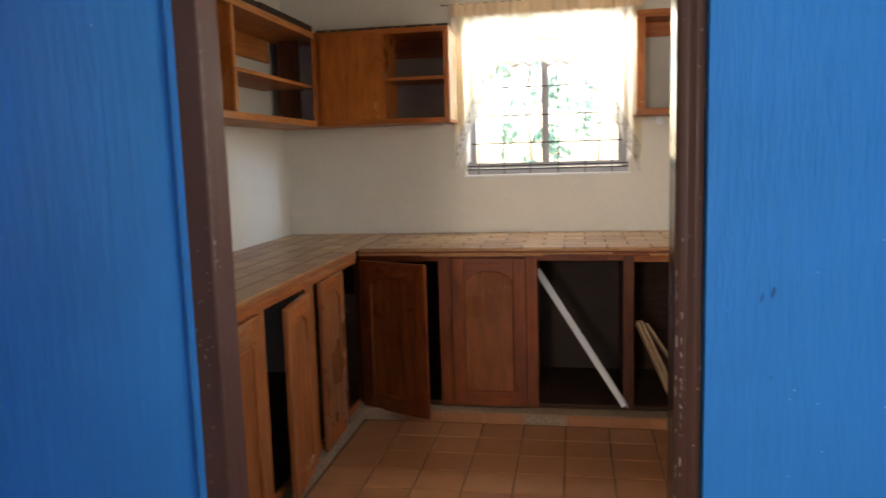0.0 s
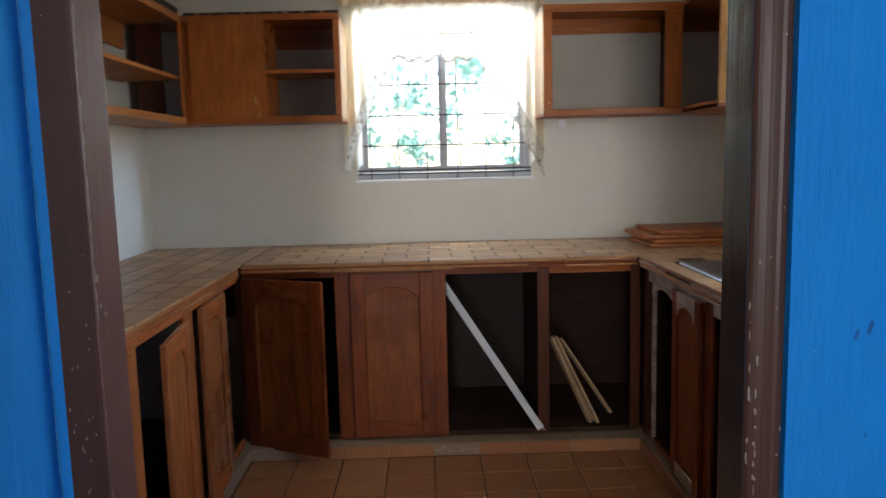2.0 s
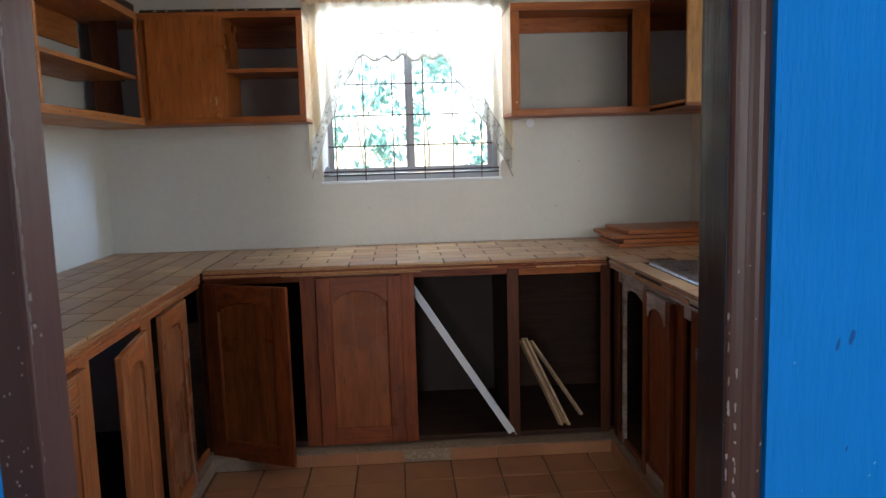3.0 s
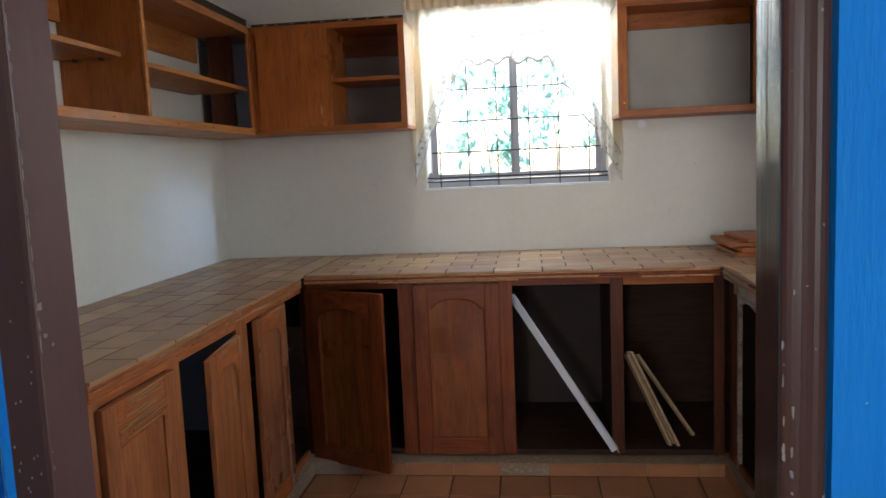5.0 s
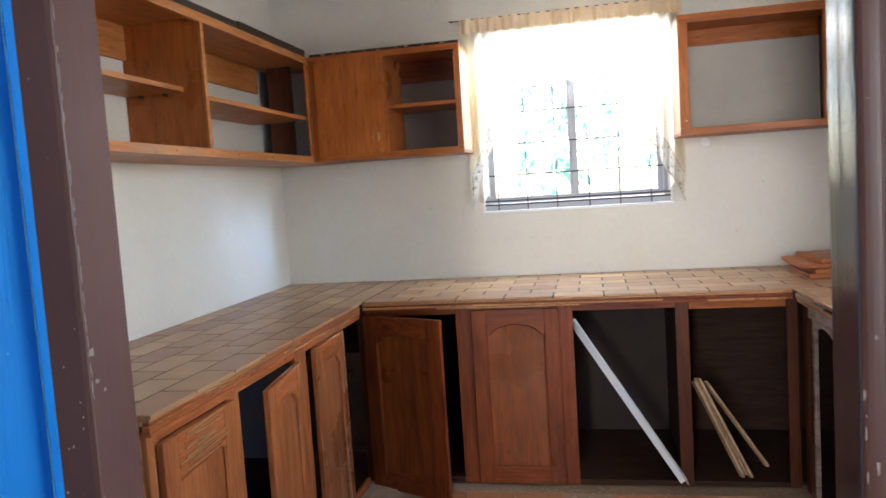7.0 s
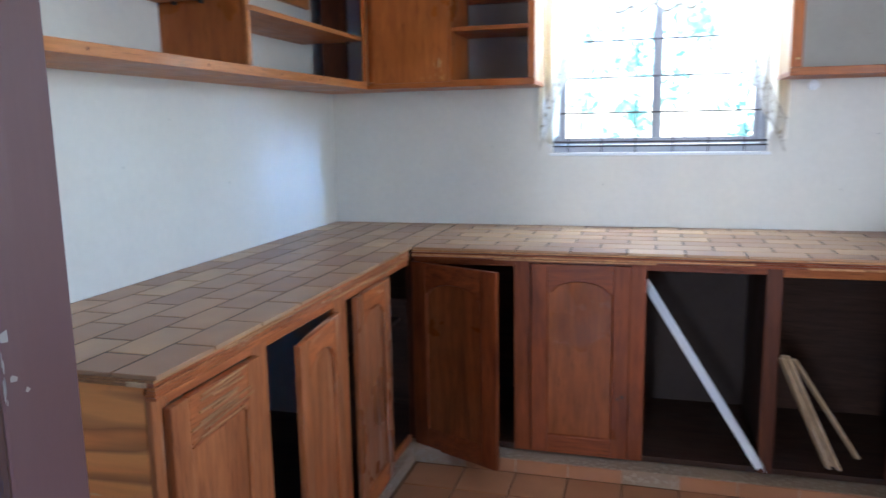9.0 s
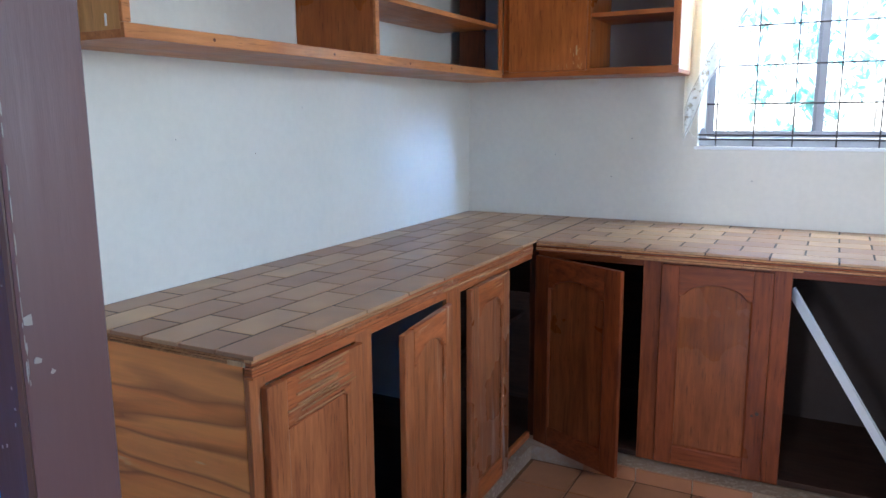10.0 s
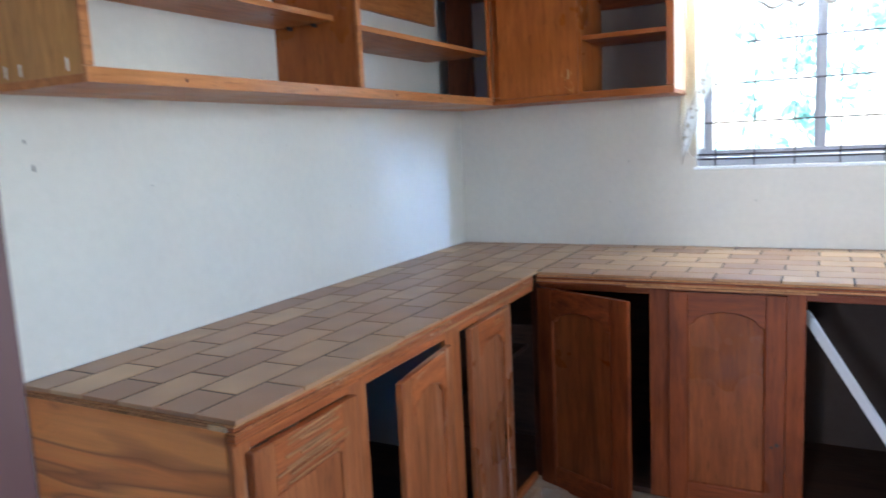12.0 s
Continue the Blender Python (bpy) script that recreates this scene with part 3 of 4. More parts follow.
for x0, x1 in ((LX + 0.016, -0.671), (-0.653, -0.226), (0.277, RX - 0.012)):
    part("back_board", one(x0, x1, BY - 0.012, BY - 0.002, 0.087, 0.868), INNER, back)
mo = Matrix.Translation((-1.120, BF - 0.003, 0.052)) @ Matrix.Rotation(radians(-24), 4, "Z") @ Matrix.Translation((0, -0.02, 0))
arched_door(back, 0.43, 0.80, mo, DOORW, DOORH, "red-brown pine door standing ajar", 0.075, panel=PANEL)
arched_door(back, 0.385, 0.785, Matrix.Translation((-0.628, BF - 0.0205, 0.075)), DOORW, DOORH, "closed red-brown pine door", panel=PANEL)
part("knot", rod(bmesh.new(), (-0.268, BF - 0.0222, 0.335), (-0.268, BF - 0.018, 0.335), 0.007, 10), DARK, back)
part("knot", rod(bmesh.new(), (-0.285, BF - 0.0222, 0.325), (-0.285, BF - 0.018, 0.325), 0.005, 10), DARK, back)

# ---- base cabinets: sink run ----
RF = 0.755
right = thing("base_cabinet", (1.05, 2.9, 0.0), "bleached pine sink cabinet with missing doors", "cabinet", "base cabinets")
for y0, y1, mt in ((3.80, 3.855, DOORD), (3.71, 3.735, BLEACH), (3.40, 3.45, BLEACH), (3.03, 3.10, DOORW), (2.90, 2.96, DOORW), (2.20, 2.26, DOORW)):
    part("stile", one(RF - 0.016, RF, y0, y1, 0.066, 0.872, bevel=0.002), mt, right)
for y0, y1 in ((3.452, 3.708), (2.262, 3.40), (3.737, 3.80)):
    part("top_rail", one(RF - 0.013, RF + 0.002, y0, y1, 0.80, 0.871, bevel=0.004), BLEACH, right, "grey bleached rail")
arch_pts = [(3.452, 0.80), (3.708, 0.80)] + [(3.708 - 0.256 * i / 14, 0.765 + 0.028 * math.sin(math.pi * i / 14) ** 0.8) for i in range(15)]
part("arched_rail", prism(arch_pts, 0.014, lambda u, v, k: (RF - 0.015 + k, u, v)), BLEACH, right, "splintered bleached arch")
part("bottom_rail", one(RF - 0.014, RF + 0.001, 2.262, 3.86, 0.067, 0.092, bevel=0.002), DOORW, right)
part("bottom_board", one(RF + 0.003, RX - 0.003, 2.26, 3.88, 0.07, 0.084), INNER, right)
# added back, painted dark as shade under the sink
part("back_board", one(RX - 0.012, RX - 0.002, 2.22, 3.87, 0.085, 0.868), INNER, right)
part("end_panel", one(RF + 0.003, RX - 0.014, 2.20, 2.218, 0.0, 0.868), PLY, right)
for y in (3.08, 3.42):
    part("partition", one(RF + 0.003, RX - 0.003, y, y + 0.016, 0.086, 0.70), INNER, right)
mr = Matrix.Translation((RF - 0.017, 3.40, 0.075)) @ Matrix.Rotation(radians(-90), 4, "Z") @ Matrix.Translation((0, -0.02, 0))
arched_door(right, 0.30, 0.76, mr, DOORW, BLEACH, "pine door with a bleached arched top", 0.05)
part("catch", one(RF - 0.03, RF - 0.018, 2.86, 2.885, 0.69, 0.73, bevel=0.003), STEEL, right, "small steel catch")

# ---- plinth ----
plinth = slab("plinth", [(LX + 0.01, -1.112, 2.22, 3.788, 0, 0.060), (LX + 0.01, RX - 0.01, 3.79, BY - 0.01, 0, 0.060), (0.712, RX - 0.01, 2.22, 3.788, 0, 0.060)], CEMENT, "crumbling cement plinth under the cabinets", "plinth")

# ---- worktop ----
worktop = thing("worktop", (-0.2, 4.2, 0.875), "wooden worktop with brown and cream tiles in dark joints", "worktop")
CL, CB, CR, CE = -1.110, 3.800, 0.692, 2.180
for v in ((LX + 0.002, CL - 0.031, CE + 0.021, BY - 0.002), (CL - 0.0309, RX - 0.002, CB + 0.025, BY - 0.002)):
    part("board", one(*v, 0.874, 0.9189), GROUT, worktop)
SX0, SX1, SY0, SY1 = 0.80, 1.28, 2.70, 3.50
bm = bmesh.new()
for v in ((CR + 0.027, SX0, CE, CB + 0.0248), (SX1, RX - 0.002, CE, CB + 0.0248), (SX0, SX1, CE, SY0), (SX0, SX1, SY1, CB + 0.0248)):
    box(bm, *v, 0.874, 0.9189)
part("board", bm, GROUT, worktop)
lam = random.Random(77)


def layered_edge(u0, u1, z0, z1, n, mats, to_box, deep=0.004):
    """A worn edge of thin wooden layers, broken into uneven lengths."""
    h = (z1 - z0) / n
    for k in range(n):
        u = u0
        while u < u1 - 0.02:
            e = min(u1, u + lam.uniform(0.25, 0.8))
            if u1 - e < 0.08:
                e = u1
            a = to_box(u, e - 0.0015, lam.uniform(0, deep))
            part("edge_trim", one(*a, z0 + h * k + 0.0004, z0 + h * (k + 1) - lam.uniform(0.0004, 0.0016), bevel=0.0008), mats[(k + lam.randrange(2)) % len(mats)], worktop)
            u = e


layered_edge(CE + 0.004, 3.795, 0.866, 0.9105, 6, (DOORLH, TORN, DOORLH, DOORL), lambda a, b, d: (CL - 0.0305, CL - 0.006 - d, a, b))
layered_edge(LX + 0.003, CL - 0.032, 0.8925, 0.9105, 3, (TORN, DOORLH, TORN), lambda a, b, d: (a, b, CE + 0.004 + d, CE + 0.02))
layered_edge(CL, CR, 0.876, 0.9105, 4, (DOORH, TORN, DOORH), lambda a, b, d: (a, b, CB + 0.002 + d, CB + 0.0242))
layered_edge(CE + 0.1, CB, 0.866, 0.9105, 5, (BLEACH, STRIP, TORN), lambda a, b, d: (CR + 0.004 + d, CR + 0.0265, a, b), 0.007)
part("edge_trim", one(CL - 0.075, CL - 0.028, CE + 0.0015, CE + 0.006, 0.8935, 0.904, bevel=0.001), PALEP, worktop, "pale wooden scrap under the tiles")

# ---- sink ----
sink = thing("sink", (1.04, 3.1, 0.92), "stainless steel inset sink with a rounded bowl", "sink")


def rounded(x0, x1, y0, y1, r, z, n=6):
    pts = []
    for cx, cy, a0 in ((x1 - r, y1 - r, 0), (x0 + r, y1 - r, 90), (x0 + r, y0 + r, 180), (x1 - r, y0 + r, 270)):
        for i in range(n + 1):
            a = radians(a0 + 90 * i / n)
            pts.append((cx + r * math.cos(a), cy + r * math.sin(a), z))
    return pts


def lofted(loops, cap=True):
    bm = bmesh.new()
    rows = [[bm.verts.new(p) for p in lp] for lp in loops]
    for a, b in zip(rows, rows[1:]):
        for i in range(len(a)):
            j = (i + 1) % len(a)
            bm.faces.new((a[i], a[j], b[j], b[i]))
    if cap:
        bm.faces.new(rows[-1])
    return bm


part("deck", lofted([rounded(0.775, 1.305, 2.66, 3.53, 0.05, 0.921), rounded(0.778, 1.302, 2.663, 3.527, 0.05, 0.929), rounded(0.79, 1.29, 2.675, 3.515, 0.045, 0.929), rounded(0.80, 1.28, 2.70, 3.49, 0.045, 0.922),
                     rounded(0.825, 1.24, 2.72, 3.08, 0.07, 0.922), rounded(0.829, 1.236, 2.724, 3.076, 0.07, 0.916)], False), STEEL, sink, smooth=True)
part("bowl", lofted([rounded(0.829, 1.236, 2.724, 3.076, 0.07, 0.916), rounded(0.84, 1.225, 2.735, 3.065, 0.07, 0.80), rounded(0.86, 1.205, 2.755, 3.045, 0.07, 0.775)]), STEEL, sink, smooth=True)

# ---- upper cabinets ----
UZ0, UZ1, T = 1.575, 2.100, 0.018
UL = -1.452
ul = thing("wall_cabinet", (-1.61, 3.2, UZ0), "open orange plywood wall cabinet with single shelves", "cabinet", "wall cabinets")
part("bottom_board", one(LX + 0.002, UL, 2.200, BY - 0.002, UZ0, UZ0 + T, bevel=0.001), UPPERH, ul)
part("top_board", one(LX + 0.002, UL - 0.012, 2.200, BY - 0.002, UZ1 - T, UZ1, bevel=0.001), UPPERH, ul)
part("end_panel", one(LX + 0.002, UL - 0.001, 2.201, 2.201 + T, UZ0 + T, UZ1 - T), ENDP, ul, "orange end panel, paler for the light on it")
part("divider", one(LX + 0.002, UL - 0.001, 3.185, 3.185 + T, UZ0 + T, UZ1 - T), UPPER, ul)
part("shelf", one(LX + 0.002, -1.53, 2.22, 3.184, 1.820, 1.820 + T, bevel=0.001), UPPERH, ul)
part("shelf", one(LX + 0.002, UL - 0.012, 3.204, 4.235, 1.790, 1.790 + T, bevel=0.001), UPPERH, ul)
part("lip", one(UL, UL + 0.012, 2.200, 4.222, UZ0, UZ0 + 0.032, bevel=0.002), UPPERH, ul)
part("lip", one(UL - 0.011, UL + 0.010, 2.200, 4.222, UZ1 - 0.035, UZ1 - 0.001, bevel=0.002), UPPERH, ul)
for y in (2.199, 3.183):
    part("lip", one(UL, UL + 0.011, y, y + 0.022, UZ0 + 0.033, UZ1 - 0.036, bevel=0.002), UPPERH, ul)
part("back_rail", one(LX + 0.002, LX + 0.02, 2.22, 3.184, 1.955, UZ1 - T - 0.001), UPPERH, ul)
part("back_rail", one(LX + 0.002, LX + 0.02, 3.204, 4.30, 1.955, UZ1 - T - 0.001), UPPERH, ul)
part("stile", one(UL + 0.0005, UL + 0.0115, 4.190, 4.2215, UZ0 + 0.033, UZ1 - 0.036, bevel=0.002), UPPER, ul)
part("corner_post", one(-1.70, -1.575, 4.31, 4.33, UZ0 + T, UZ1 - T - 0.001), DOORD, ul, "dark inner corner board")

for y in (2.212, 2.226, 2.268):
    part("glue_mark", one(-1.70 + (y - 2.212) * 3.6, -1.694 + (y - 2.212) * 3.6, 2.1995, 2.2008, UZ0 + 0.026, UZ0 + 0.052, bevel=0.0004), PVC, ul)
for x, y, z in ((-1.60, 3.172, 1.814), (-1.70, 3.172, 1.814), (-1.55, 3.30, 1.784), (-1.52, 4.20, 1.784)):
    part("shelf_pin", rod(bmesh.new(), (x, y - 0.008, z), (x, y + 0.012, z), 0.006, 10), DARK, ul)
for y in (2.46, 2.95, 3.40, 3.72):
    part("knot", rod(bmesh.new(), (UL + 0.010, y, UZ0 + 0.016), (UL + 0.0125, y, UZ0 + 0.016), 0.0045, 9), DOORD, ul)

UB = 4.227
ub = thing("wall_cabinet", (-1.06, 4.39, UZ0), "orange plywood wall cabinet, half open with one flat door", "cabinet", "wall cabinets")
part("bottom_board", one(UL + 0.001, -0.674, UB + 0.013, BY - 0.002, UZ0 + 0.001, UZ0 + T, bevel=0.001), UPPERX, ub)
part("top_board", one(UL + 0.001, -0.674, UB + 0.013, BY - 0.002, UZ1 - T, UZ1, bevel=0.001), UPPERX, ub)
part("end_panel", one(-0.692, -0.673, UB + 0.012, BY - 0.002, UZ0 + T, UZ1 - T), PALEP, ub, "end panel painted pale for the window light on it")
# added sheet, greyer than the wall to paint the shade inside the cabinet
part("back_board", one(-1.044, -0.693, BY - 0.006, BY - 0.002, UZ0 + T, 1.9695), paint("dim_wall_back", (0.30, 0.265, 0.225), 0.8), ub)
part("divider", one(-1.062, -1.045, UB + 0.012, BY - 0.002, UZ0 + T, UZ1 - T), UPPER, ub)
part("shelf", one(-1.044, -0.693, UB + 0.02, BY - 0.002, 1.815, 1.815 + T), UPPERX, ub)
part("back_rail", one(-1.044, -0.693, BY - 0.02, BY - 0.002, 1.97, UZ1 - T - 0.001), DOORH, ub)
part("lip", one(UL + 0.012, -0.672, UB, UB + 0.012, UZ0, UZ0 + 0.030, bevel=0.002), UPPERX, ub)
part("lip", one(UL + 0.012, -0.672, UB, UB + 0.012, UZ1 - 0.030, UZ1 - 0.001, bevel=0.002), UPPERX, ub)
part("stile", one(-0.702, -0.672, UB + 0.0005, UB + 0.0115, UZ0 + 0.031, UZ1 - 0.031, bevel=0.002), UPPER, ub)
part("stile", one(UL + 0.012, UL + 0.055, UB + 0.0005, UB + 0.0115, UZ0 + 0.031, UZ1 - 0.031, bevel=0.002), UPPER, ub)
dr = part("door", one(UL + 0.045, -1.052, UB - 0.016, UB - 0.001, UZ0 + 0.022, UZ1 - 0.020, bevel=0.002), UPPER, ub, "flat orange plywood door")
part("handle_mark", one(-1.098, -1.092, UB - 0.0175, UB - 0.0165, 1.66, 1.70), PALEP, dr)

scratch = random.Random(15)
for i in range(12):
    x, z = scratch.uniform(-1.18, -1.075), scratch.uniform(1.602, 1.675)
    b = one(-0.001, 0.001, -0.0008, 0.0002, 0, scratch.uniform(0.008, 0.028), bevel=0.0003)
    b.transform(Matrix.Translation((x, UB - 0.0162, z)) @ Matrix.Rotation(radians(scratch.uniform(-35, 35)), 4, "Y"))
    part("scratch", b, ENDP, dr)

ur = thing("wall_cabinet", (0.7, 4.39, UZ0), "open orange plywood wall cabinet without a shelf", "cabinet", "wall cabinets")
part("bottom_board", one(0.336, RX - 0.002, UB + 0.013, BY - 0.002, UZ0 + 0.001, UZ0 + T, bevel=0.001), UPPERX, ur)
part("bottom_board", one(1.031, RX - 0.002, 3.77, UB + 0.012, UZ0 + 0.001, UZ0 + T, bevel=0.001), UPPERX, ur)
part("top_board", one(0.336, RX - 0.002, UB + 0.013, BY - 0.002, UZ1, UZ1 + T, bevel=0.001), UPPERX, ur)
part("top_board", one(1.031, RX - 0.002, 3.77, UB + 0.012, UZ1, UZ1 + T, bevel=0.001), UPPERX, ur)
part("end_panel", one(0.335, 0.352, UB + 0.012, BY - 0.002, UZ0 + T, UZ1), PALEP, ur, "end panel painted pale for the window light on it")
part("end_panel", one(1.031, RX - 0.002, 3.75, 3.768, UZ0 + 0.015, UZ1), ENDP, ur, "orange plywood end, paler for the light on it")
part("back_rail", one(0.353, RX - 0.003, BY - 0.02, BY - 0.002, 2.02, UZ1 - 0.001), UPPERX, ur)
part("back_rail", one(0.353, 0.40, BY - 0.02, BY - 0.002, UZ0 + T, 2.019), UPPER, ur)
part("lip", one(0.334, 1.030, UB, UB + 0.012, UZ0, UZ0 + 0.032, bevel=0.002), UPPERX, ur)
part("lip", one(0.334, 1.030, UB, UB + 0.012, UZ1 - 0.022, UZ1 + 0.017, bevel=0.002), UPPERX, ur)
part("lip", one(1.031, 1.043, 3.77, UB - 0.001, UZ0, UZ0 + 0.032, bevel=0.002), UPPERH, ur)
part("stile", one(0.334, 0.378, UB + 0.0005, UB + 0.0115, UZ0 + 0.033, UZ1 - 0.023, bevel=0.002), UPPER, ur)
part("stile", one(0.942, 1.030, UB + 0.0005, UB + 0.0115, UZ0 + 0.033, UZ1 - 0.023, bevel=0.002), UPPER, ur)
# added sheet: wall stain, with the cabinet's inner shade put into its colour
part("back_board", one(0.401, 1.011, BY - 0.006, BY - 0.002, UZ0 + T, 2.0195), paint("stained_dim_back", (0.43, 0.395, 0.34), 0.8, (0.2, 0.15, 0.1), 0.74, vary=0.1, chip_size=9), ur)
part("divider", one(1.012, 1.029, UB + 0.013, BY - 0.022, UZ0 + T, UZ1), INNER, ur)
part("screw", rod(bmesh.new(), (0.362, UB - 0.002, 1.64), (0.362, UB + 0.001, 1.64), 0.005, 10), BRASS, ur)

# ---- loose things ----
for y0, y1, dz in ((2.25, 2.78, 0.0), (2.80, 3.52, 0.004), (3.53, 4.24, 0.010)):
    s = thing("cornice_strip", (UL - 0.02, (y0 + y1) / 2, UZ1), "dark stained cornice strip lying on the wall cabinet", "trim", "cornice strips")
    part("strip", one(UL - 0.045, UL - 0.005, y0, y1, UZ1, UZ1 + 0.030 + dz, bevel=0.003), STRIP, s)
s = thing("cornice_strip", (-1.06, UB + 0.02, UZ1), "dark strip with glue spots on the wall cabinet", "trim", "cornice strips")
part("strip", one(UL + 0.02, -0.674, UB + 0.002, UB + 0.03, UZ1, UZ1 + 0.012, bevel=0.002), STRIP, s)
for i in range(9):
    x = -1.38 + 0.075 * i + random.uniform(-0.02, 0.02)
    part("glue_spot", one(x, x + random.uniform(0.006, 0.02), UB + 0.0005, UB + 0.0025, UZ1 + 0.003, UZ1 + 0.008, bevel=0.0006), PALEP, s)

angle = thing("plastic_angle_strip", (0.26, 3.86, 0.095), "white plastic angle strip leaning in an open cabinet", "strip")


def bar_between(a, b, w, t, twist=0.0):
    a, b = Vector(a), Vector(b)
    L = (b - a).length
    m = Matrix.Translation(a) @ (b - a).to_track_quat("Z", "Y").to_matrix().to_4x4() @ Matrix.Rotation(radians(twist), 4, "Z")
    return one(-w / 2, w / 2, -t / 2, t / 2, 0, L, bevel=min(w, t) * 0.2, m=m)


part("flange", bar_between((0.265, 3.845, 0.092), (-0.175, 3.995, 0.775), 0.082, 0.003, 20), PVC, angle)
part("flange", bar_between((0.252, 3.856, 0.092), (-0.193, 4.006, 0.775), 0.034, 0.003, 105), PVC, angle)
for a, b, w in (((0.495, 3.90, 0.10), (0.315, 3.93, 0.51), 0.038), ((0.530, 3.895, 0.10), (0.335, 3.935, 0.52), 0.030), ((0.610, 3.97, 0.12), (0.365, 3.96, 0.50), 0.024), ((0.515, 3.925, 0.10), (0.325, 3.955, 0.515), 0.030)):
    l = thing("wooden_lath", a, "raw wooden lath leaning in an open cabinet", "lath", "leaning laths")
    part("lath", bar_between(a, b, w, 0.012, 25), LATH, l)

for i, (dx, dy, a) in enumerate(((0, 0, 0), (0.02, -0.012, 1.5), (-0.03, 0.02, -1), (0.05, 0.01, 2))):
    z = 0.922 + i * 0.0205
    b = thing("cabinet_door_panel", (1.06, 4.20, z), "loose orange pine cabinet door stacked on the worktop", "cabinet door", "stacked doors")
    m = Matrix.Translation((0.815 + dx, 4.03 + dy, z)) @ Matrix.Rotation(radians(a), 4, "Z")
    part("board", one(0, 0.50, 0, 0.36, 0, 0.0185, bevel=0.003, m=m), UPPERX, b)
    part("raised_panel", one(0.06, 0.44, 0.06, 0.30, 0.0186, 0.0200, bevel=0.0005, m=m), UPPERX, b)

lampb = thing("wall_hook", (0.485, BY, 1.55), "small white round hook plate below the wall cabinet", "hook")
part("plate", rod(bmesh.new(), (0.485, BY, 1.55), (0.485, BY - 0.012, 1.55), 0.022, 20), PVC, lampb)
part("knob", rod(bmesh.new(), (0.485, BY - 0.012, 1.55), (0.485, BY - 0.024, 1.55), 0.009, 14), PVC, lampb)
sw = thing("light_switch", (RX, 4.30, 1.22), "white wall switch beside the worktop", "switch")
part("plate", one(RX - 0.009, RX - 0.0005, 4.265, 4.335, 1.165, 1.275, bevel=0.003), PVC, sw)
part("rocker", one(RX - 0.013, RX - 0.0091, 4.285, 4.315, 1.20, 1.24, bevel=0.002), PVC, sw)
latch = thing("door_catch", (-1.50, 3.26, 1.808), "small brass door catch lying on the shelf", "catch")
part("body", one(-1.51, -1.485, 3.225, 3.275, 1.8085, 1.818, bevel=0.002), BRASS, latch)
part("roller", rod(bmesh.new(), (-1.505, 3.285, 1.816), (-1.485, 3.285, 1.816), 0.007, 12), PVC, latch)
scrap = thing("wood_scrap", (-1.49, 2.26, UZ0 + T), "small white painted wood scrap in the cabinet", "scrap")
part("scrap", one(-1.51, -1.47, 2.232, 2.275, UZ0 + T + 0.0005, UZ0 + T + 0.014, bevel=0.002), PVC, scrap)

NICK = paint("grey_wall_nick", (0.22, 0.20, 0.17), 0.8, vary=0.3)
nick_rnd = random.Random(8)
left_wall, back_wall = bpy.data.objects["wall_left"], bpy.data.objects["wall_back"]
for y, z, w, h in ((2.27, 1.470, 0.006, 0.014), (2.285, 1.408, 0.010, 0.018), (2.62, 1.345, 0.004, 0.004), (2.95, 1.29, 0.004, 0.004), (3.2, 1.44, 0.003, 0.004), (3.55, 1.20, 0.004, 0.003)):
    pts = [(y + w * nick_rnd.uniform(0.3, 0.6) * math.cos(0.9 * i), z + h * nick_rnd.uniform(0.3, 0.6) * math.sin(0.9 * i)) for i in range(7)]
    part("nick", prism(pts, 0.0006, lambda u, v, k: (LX + 0.0002 + k, u, v)), NICK, left_wall)
for x, z in ((-1.30, 1.22), (-1.02, 1.12), (-0.93, 1.30), (0.62, 1.10), (0.75, 1.34), (-0.4, 1.12)):
    pts = [(x + 0.004 * nick_rnd.uniform(0.4, 1) * math.cos(0.9 * i), z + 0.003 * nick_rnd.uniform(0.4, 1) * math.sin(0.9 * i)) for i in range(7)]
    part("nick", prism(pts, 0.0006, lambda u, v, k: (u, BY - 0.0002 - k, v)), NICK, back_wall)

# ---- outside ----
slab("ground", [(-400, 400, 4.75, 800, -0.6, -0.25)], GRASS, "dry pale ground behind the house", "ground")


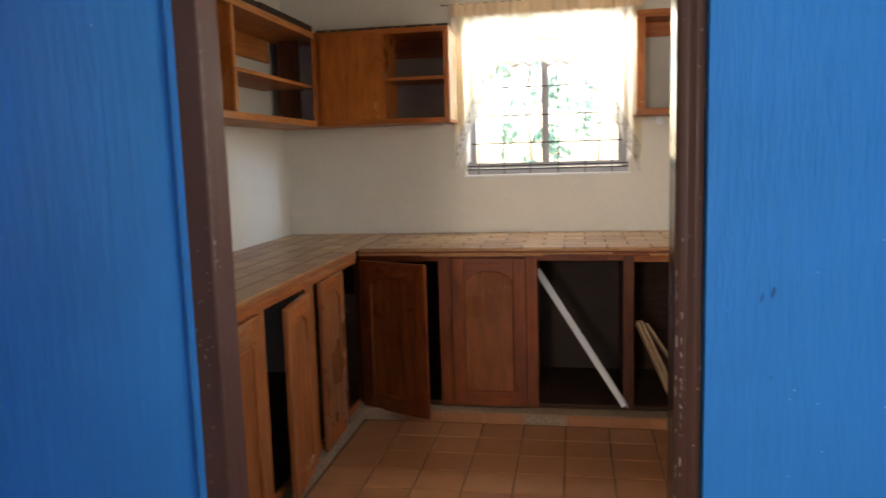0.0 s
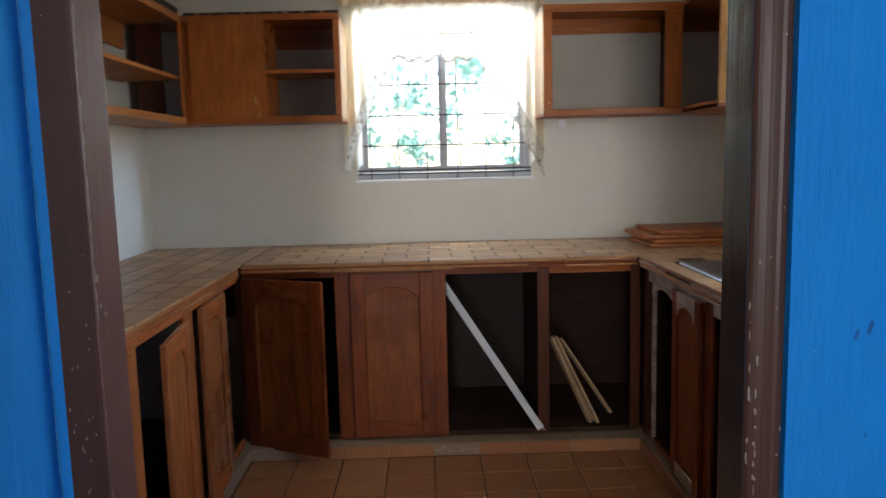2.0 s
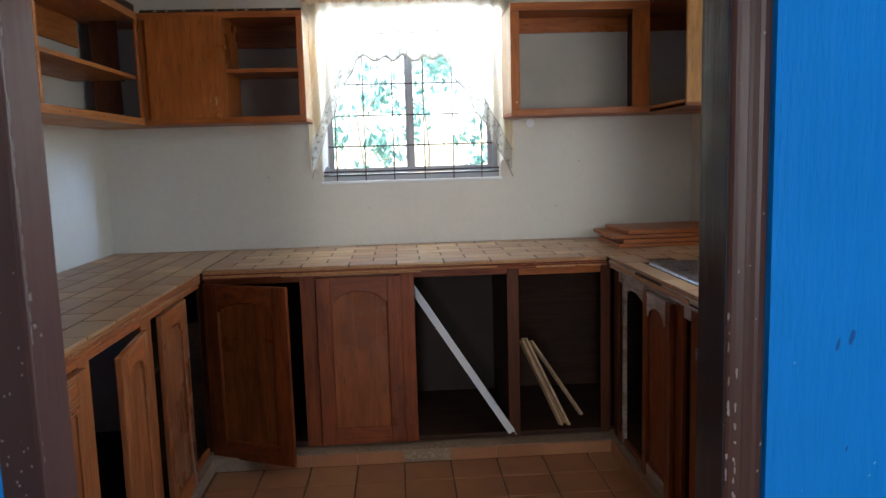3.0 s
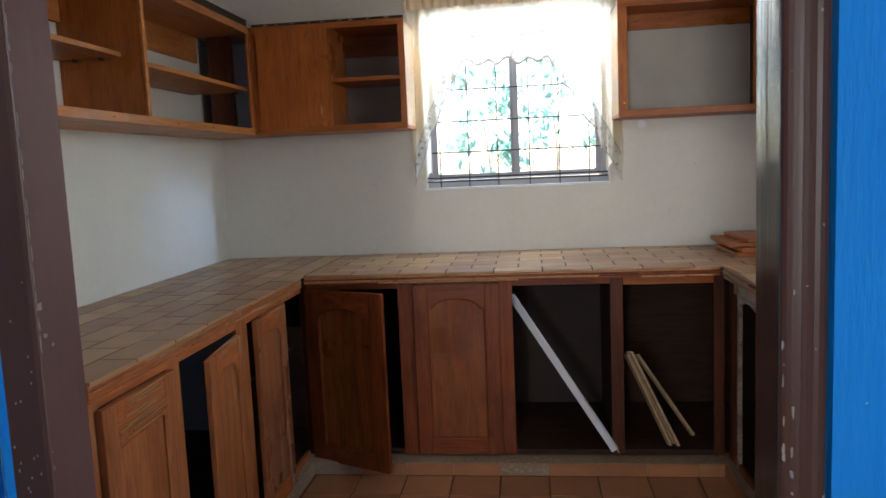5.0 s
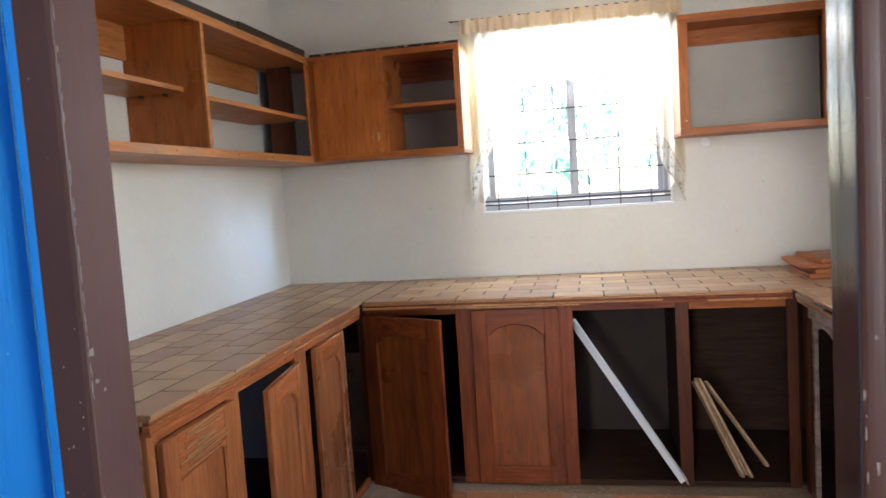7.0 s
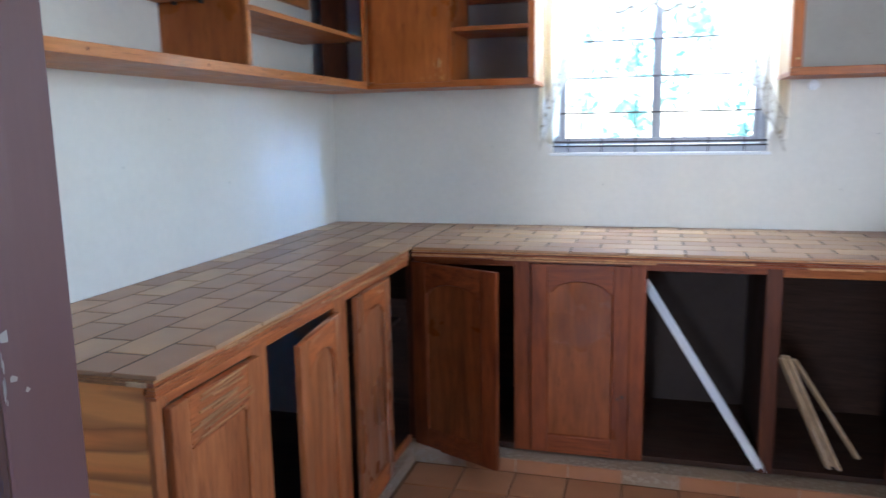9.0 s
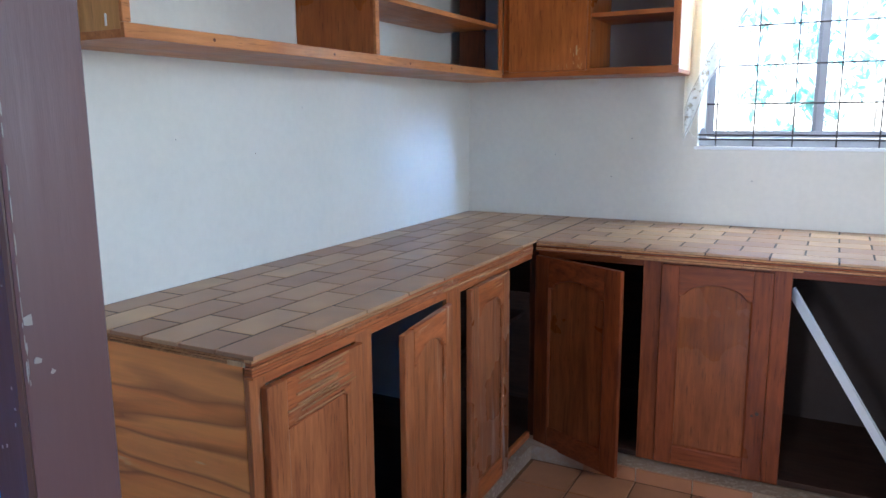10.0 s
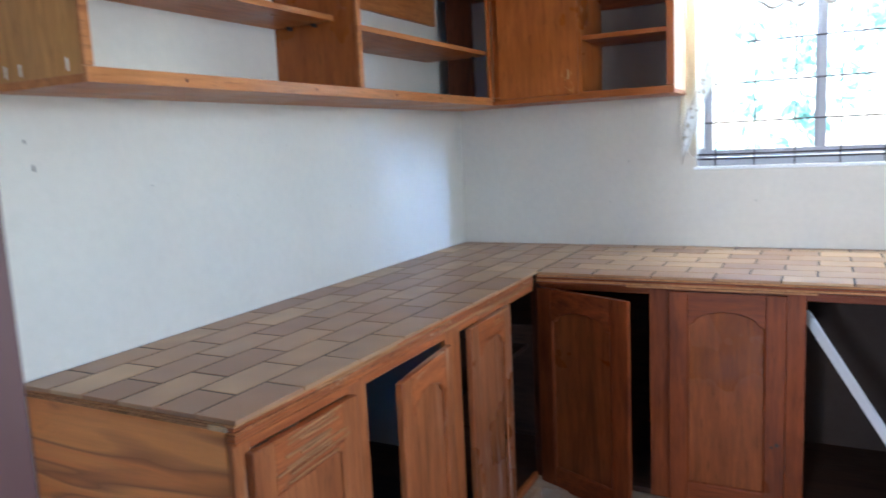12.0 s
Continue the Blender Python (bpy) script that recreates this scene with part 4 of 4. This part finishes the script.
def tree(x, y, h, r, seed, n=900):
    rnd = random.Random(seed)
    t = thing("tree", (x, y, -0.25), "leafy green tree behind the house", "tree", "trees outside")
    bm = bmesh.new()
    pts = [(x, y, -0.25), (x + 0.1, y, h * 0.3), (x - 0.05, y + 0.1, h * 0.6), (x, y, h * 0.85)]
    for i, (a, b) in enumerate(zip(pts, pts[1:])):
        rod(bm, a, b, 0.04 - 0.010 * i, 10)
    tips = []
    for i in range(14):
        z = h * rnd.uniform(0.3, 0.85)
        a = rnd.uniform(0, 6.28)
        tip = (x + r * rnd.uniform(0.5, 1) * math.cos(a), y + r * rnd.uniform(0.5, 1) * math.sin(a), z + rnd.uniform(-0.1, 0.5))
        rod(bm, (x, y, z - 0.2), tip, 0.012, 6)
        tips.append(tip)
    part("trunk", bm, BARK, t)
    bm = bmesh.new()
    for i in range(n):
        c = Vector(rnd.choice(tips)) + Vector((rnd.gauss(0, 0.22), rnd.gauss(0, 0.22), rnd.gauss(0, 0.2))) * r
        q = Euler((rnd.uniform(0, 6), rnd.uniform(0, 6), rnd.uniform(0, 6))).to_matrix()
        s = rnd.uniform(0.09, 0.2)
        v = [bm.verts.new(c + q @ Vector(p) * s) for p in ((-1, 0, 0), (0, -0.4, 0.1), (1, 0, 0), (0, 0.4, 0.1))]
        bm.faces.new(v)
    part("crown", bm, LEAF, t)


tree(-1.2, 20.0, 4.0, 0.9, 3, 320)
tree(0.6, 22.0, 5.4, 1.2, 5, 380)
tree(-1.6, 18.0, 1.4, 0.7, 7, 60)
tree(2.9, 21.0, 3.2, 0.9, 9, 300)
tree(-5.0, 23.0, 4.4, 1.3, 12, 260)

# ---- tiles ----
def tile_mesh(name, w, d, h, bevel, mat):
    me = bpy.data.meshes.new(name)
    x, y, b = w / 2, d / 2, bevel
    v = [(-x, -y, 0), (x, -y, 0), (x, y, 0), (-x, y, 0), (-x, -y, h - b), (x, -y, h - b), (x, y, h - b), (-x, y, h - b), (-x + b, -y + b, h), (x - b, -y + b, h), (x - b, y - b, h), (-x + b, y - b, h)]
    f = [(8, 9, 10, 11)] + [(i, (i + 1) % 4, 4 + (i + 1) % 4, 4 + i) for i in range(4)] + [(4 + i, 4 + (i + 1) % 4, 8 + (i + 1) % 4, 8 + i) for i in range(4)]
    me.from_pydata(v, [], f)
    me.materials.append(mat)
    return me


def lay(name, me, parent, x, y, z, rx=0.0, ry=0.0, rz=0.0):
    ob = new(name, me)
    ob.parent = parent
    if parent.type == "EMPTY":
        ob.matrix_parent_inverse = Matrix.Translation(parent.location).inverted()
    ob.matrix_basis = pose(x, y, z, rx, ry, rz)
    return ob


rt2 = random.Random(4)
PX, PY = 0.2115, 0.196
ft = tile_mesh("floor_tile", PX - 0.008, PY - 0.008, 0.008, 0.0015, FLOORT)
for i in range(-4, 5):
    for j in range(0, 12):
        x, y = -0.256 + PX * (i + 0.5), 3.787 - PY * (j + 0.5)
        if -1.20 < x < 0.75:
            lay("floor_tile", ft, floor, x, y, -0.0075 + rt2.uniform(-0.0006, 0.0006), rt2.uniform(-0.15, 0.15), rt2.uniform(-0.15, 0.15))
kt = tile_mesh("plinth_tile", PX - 0.005, 0.055, 0.008, 0.0012, FLOORT)
for i in range(-4, 5):
    x = -0.256 + PX * (i + 0.5)
    if i in (-4, 0):
        continue          # tiles fallen off, bare cement
    if x < 0.70:
        lay("plinth_tile", kt, plinth, x, 3.789, 0.030, 90)
kt2 = tile_mesh("plinth_tile", PY - 0.005, 0.055, 0.008, 0.0012, FLOORT)
for j in range(7):
    lay("plinth_tile", kt2, plinth, 0.711, 3.787 - PY * (j + 0.5), 0.030, 90, 0, -90)


def tiles_in(x0, x1, y0, y1, along, su, sv, off):
    """Brick-bond tiles between the bounds; long side along 'x' or 'y'."""
    u0, u1, v0, v1 = (y0, y1, x0, x1) if along == "y" else (x0, x1, y0, y1)
    rows = []
    v, k = v1 if along == "y" else v0, 0
    while True:
        a, b = (v - sv, v) if along == "y" else (v, v + sv)
        a, b = max(a, v0), min(b, v1)
        if b - a < 0.012:
            break
        u = u0 - (off if k % 2 else 0.0)
        while u < u1 - 0.01:
            c, d = max(u, u0), min(u + su, u1)
            if d - c > 0.012:
                rows.append((c, d, a, b))
            u += su
        v += -sv if along == "y" else sv
        k += 1
    return [(a, b, c, d) if along == "y" else (c, d, a, b) for c, d, a, b in rows]


cache = {}
cells = tiles_in(LX + 0.004, CL, CE, BY - 0.004, "y", 0.212, 0.111, 0.09)
cells += tiles_in(CL + 0.002, RX - 0.004, CB, BY - 0.004, "x", 0.212, 0.111, 0.106)
cells += [c for c in tiles_in(CR, RX - 0.004, CE, CB - 0.002, "y", 0.212, 0.111, 0.106) if not (c[1] > SX0 - 0.01 and c[0] < SX1 and c[3] > SY0 - 0.02 and c[2] < SY1)]
cells += [(CR, 0.772, SY0 - 0.2 + 0.212 * i, SY0 - 0.2 + 0.212 * (i + 1)) for i in range(1, 5)]
for x0, x1, y0, y1 in cells:
    key = (round(x1 - x0, 3), round(y1 - y0, 3))
    if key not in cache:
        cache[key] = tile_mesh("worktop_tile", key[0] - 0.007, key[1] - 0.007, 0.009, 0.001, COUNTT)
    lay("worktop_tile", cache[key], worktop, (x0 + x1) / 2, (y0 + y1) / 2, 0.911 + rt2.uniform(-0.0003, 0.0003), rt2.uniform(-0.08, 0.08), rt2.uniform(-0.08, 0.08))
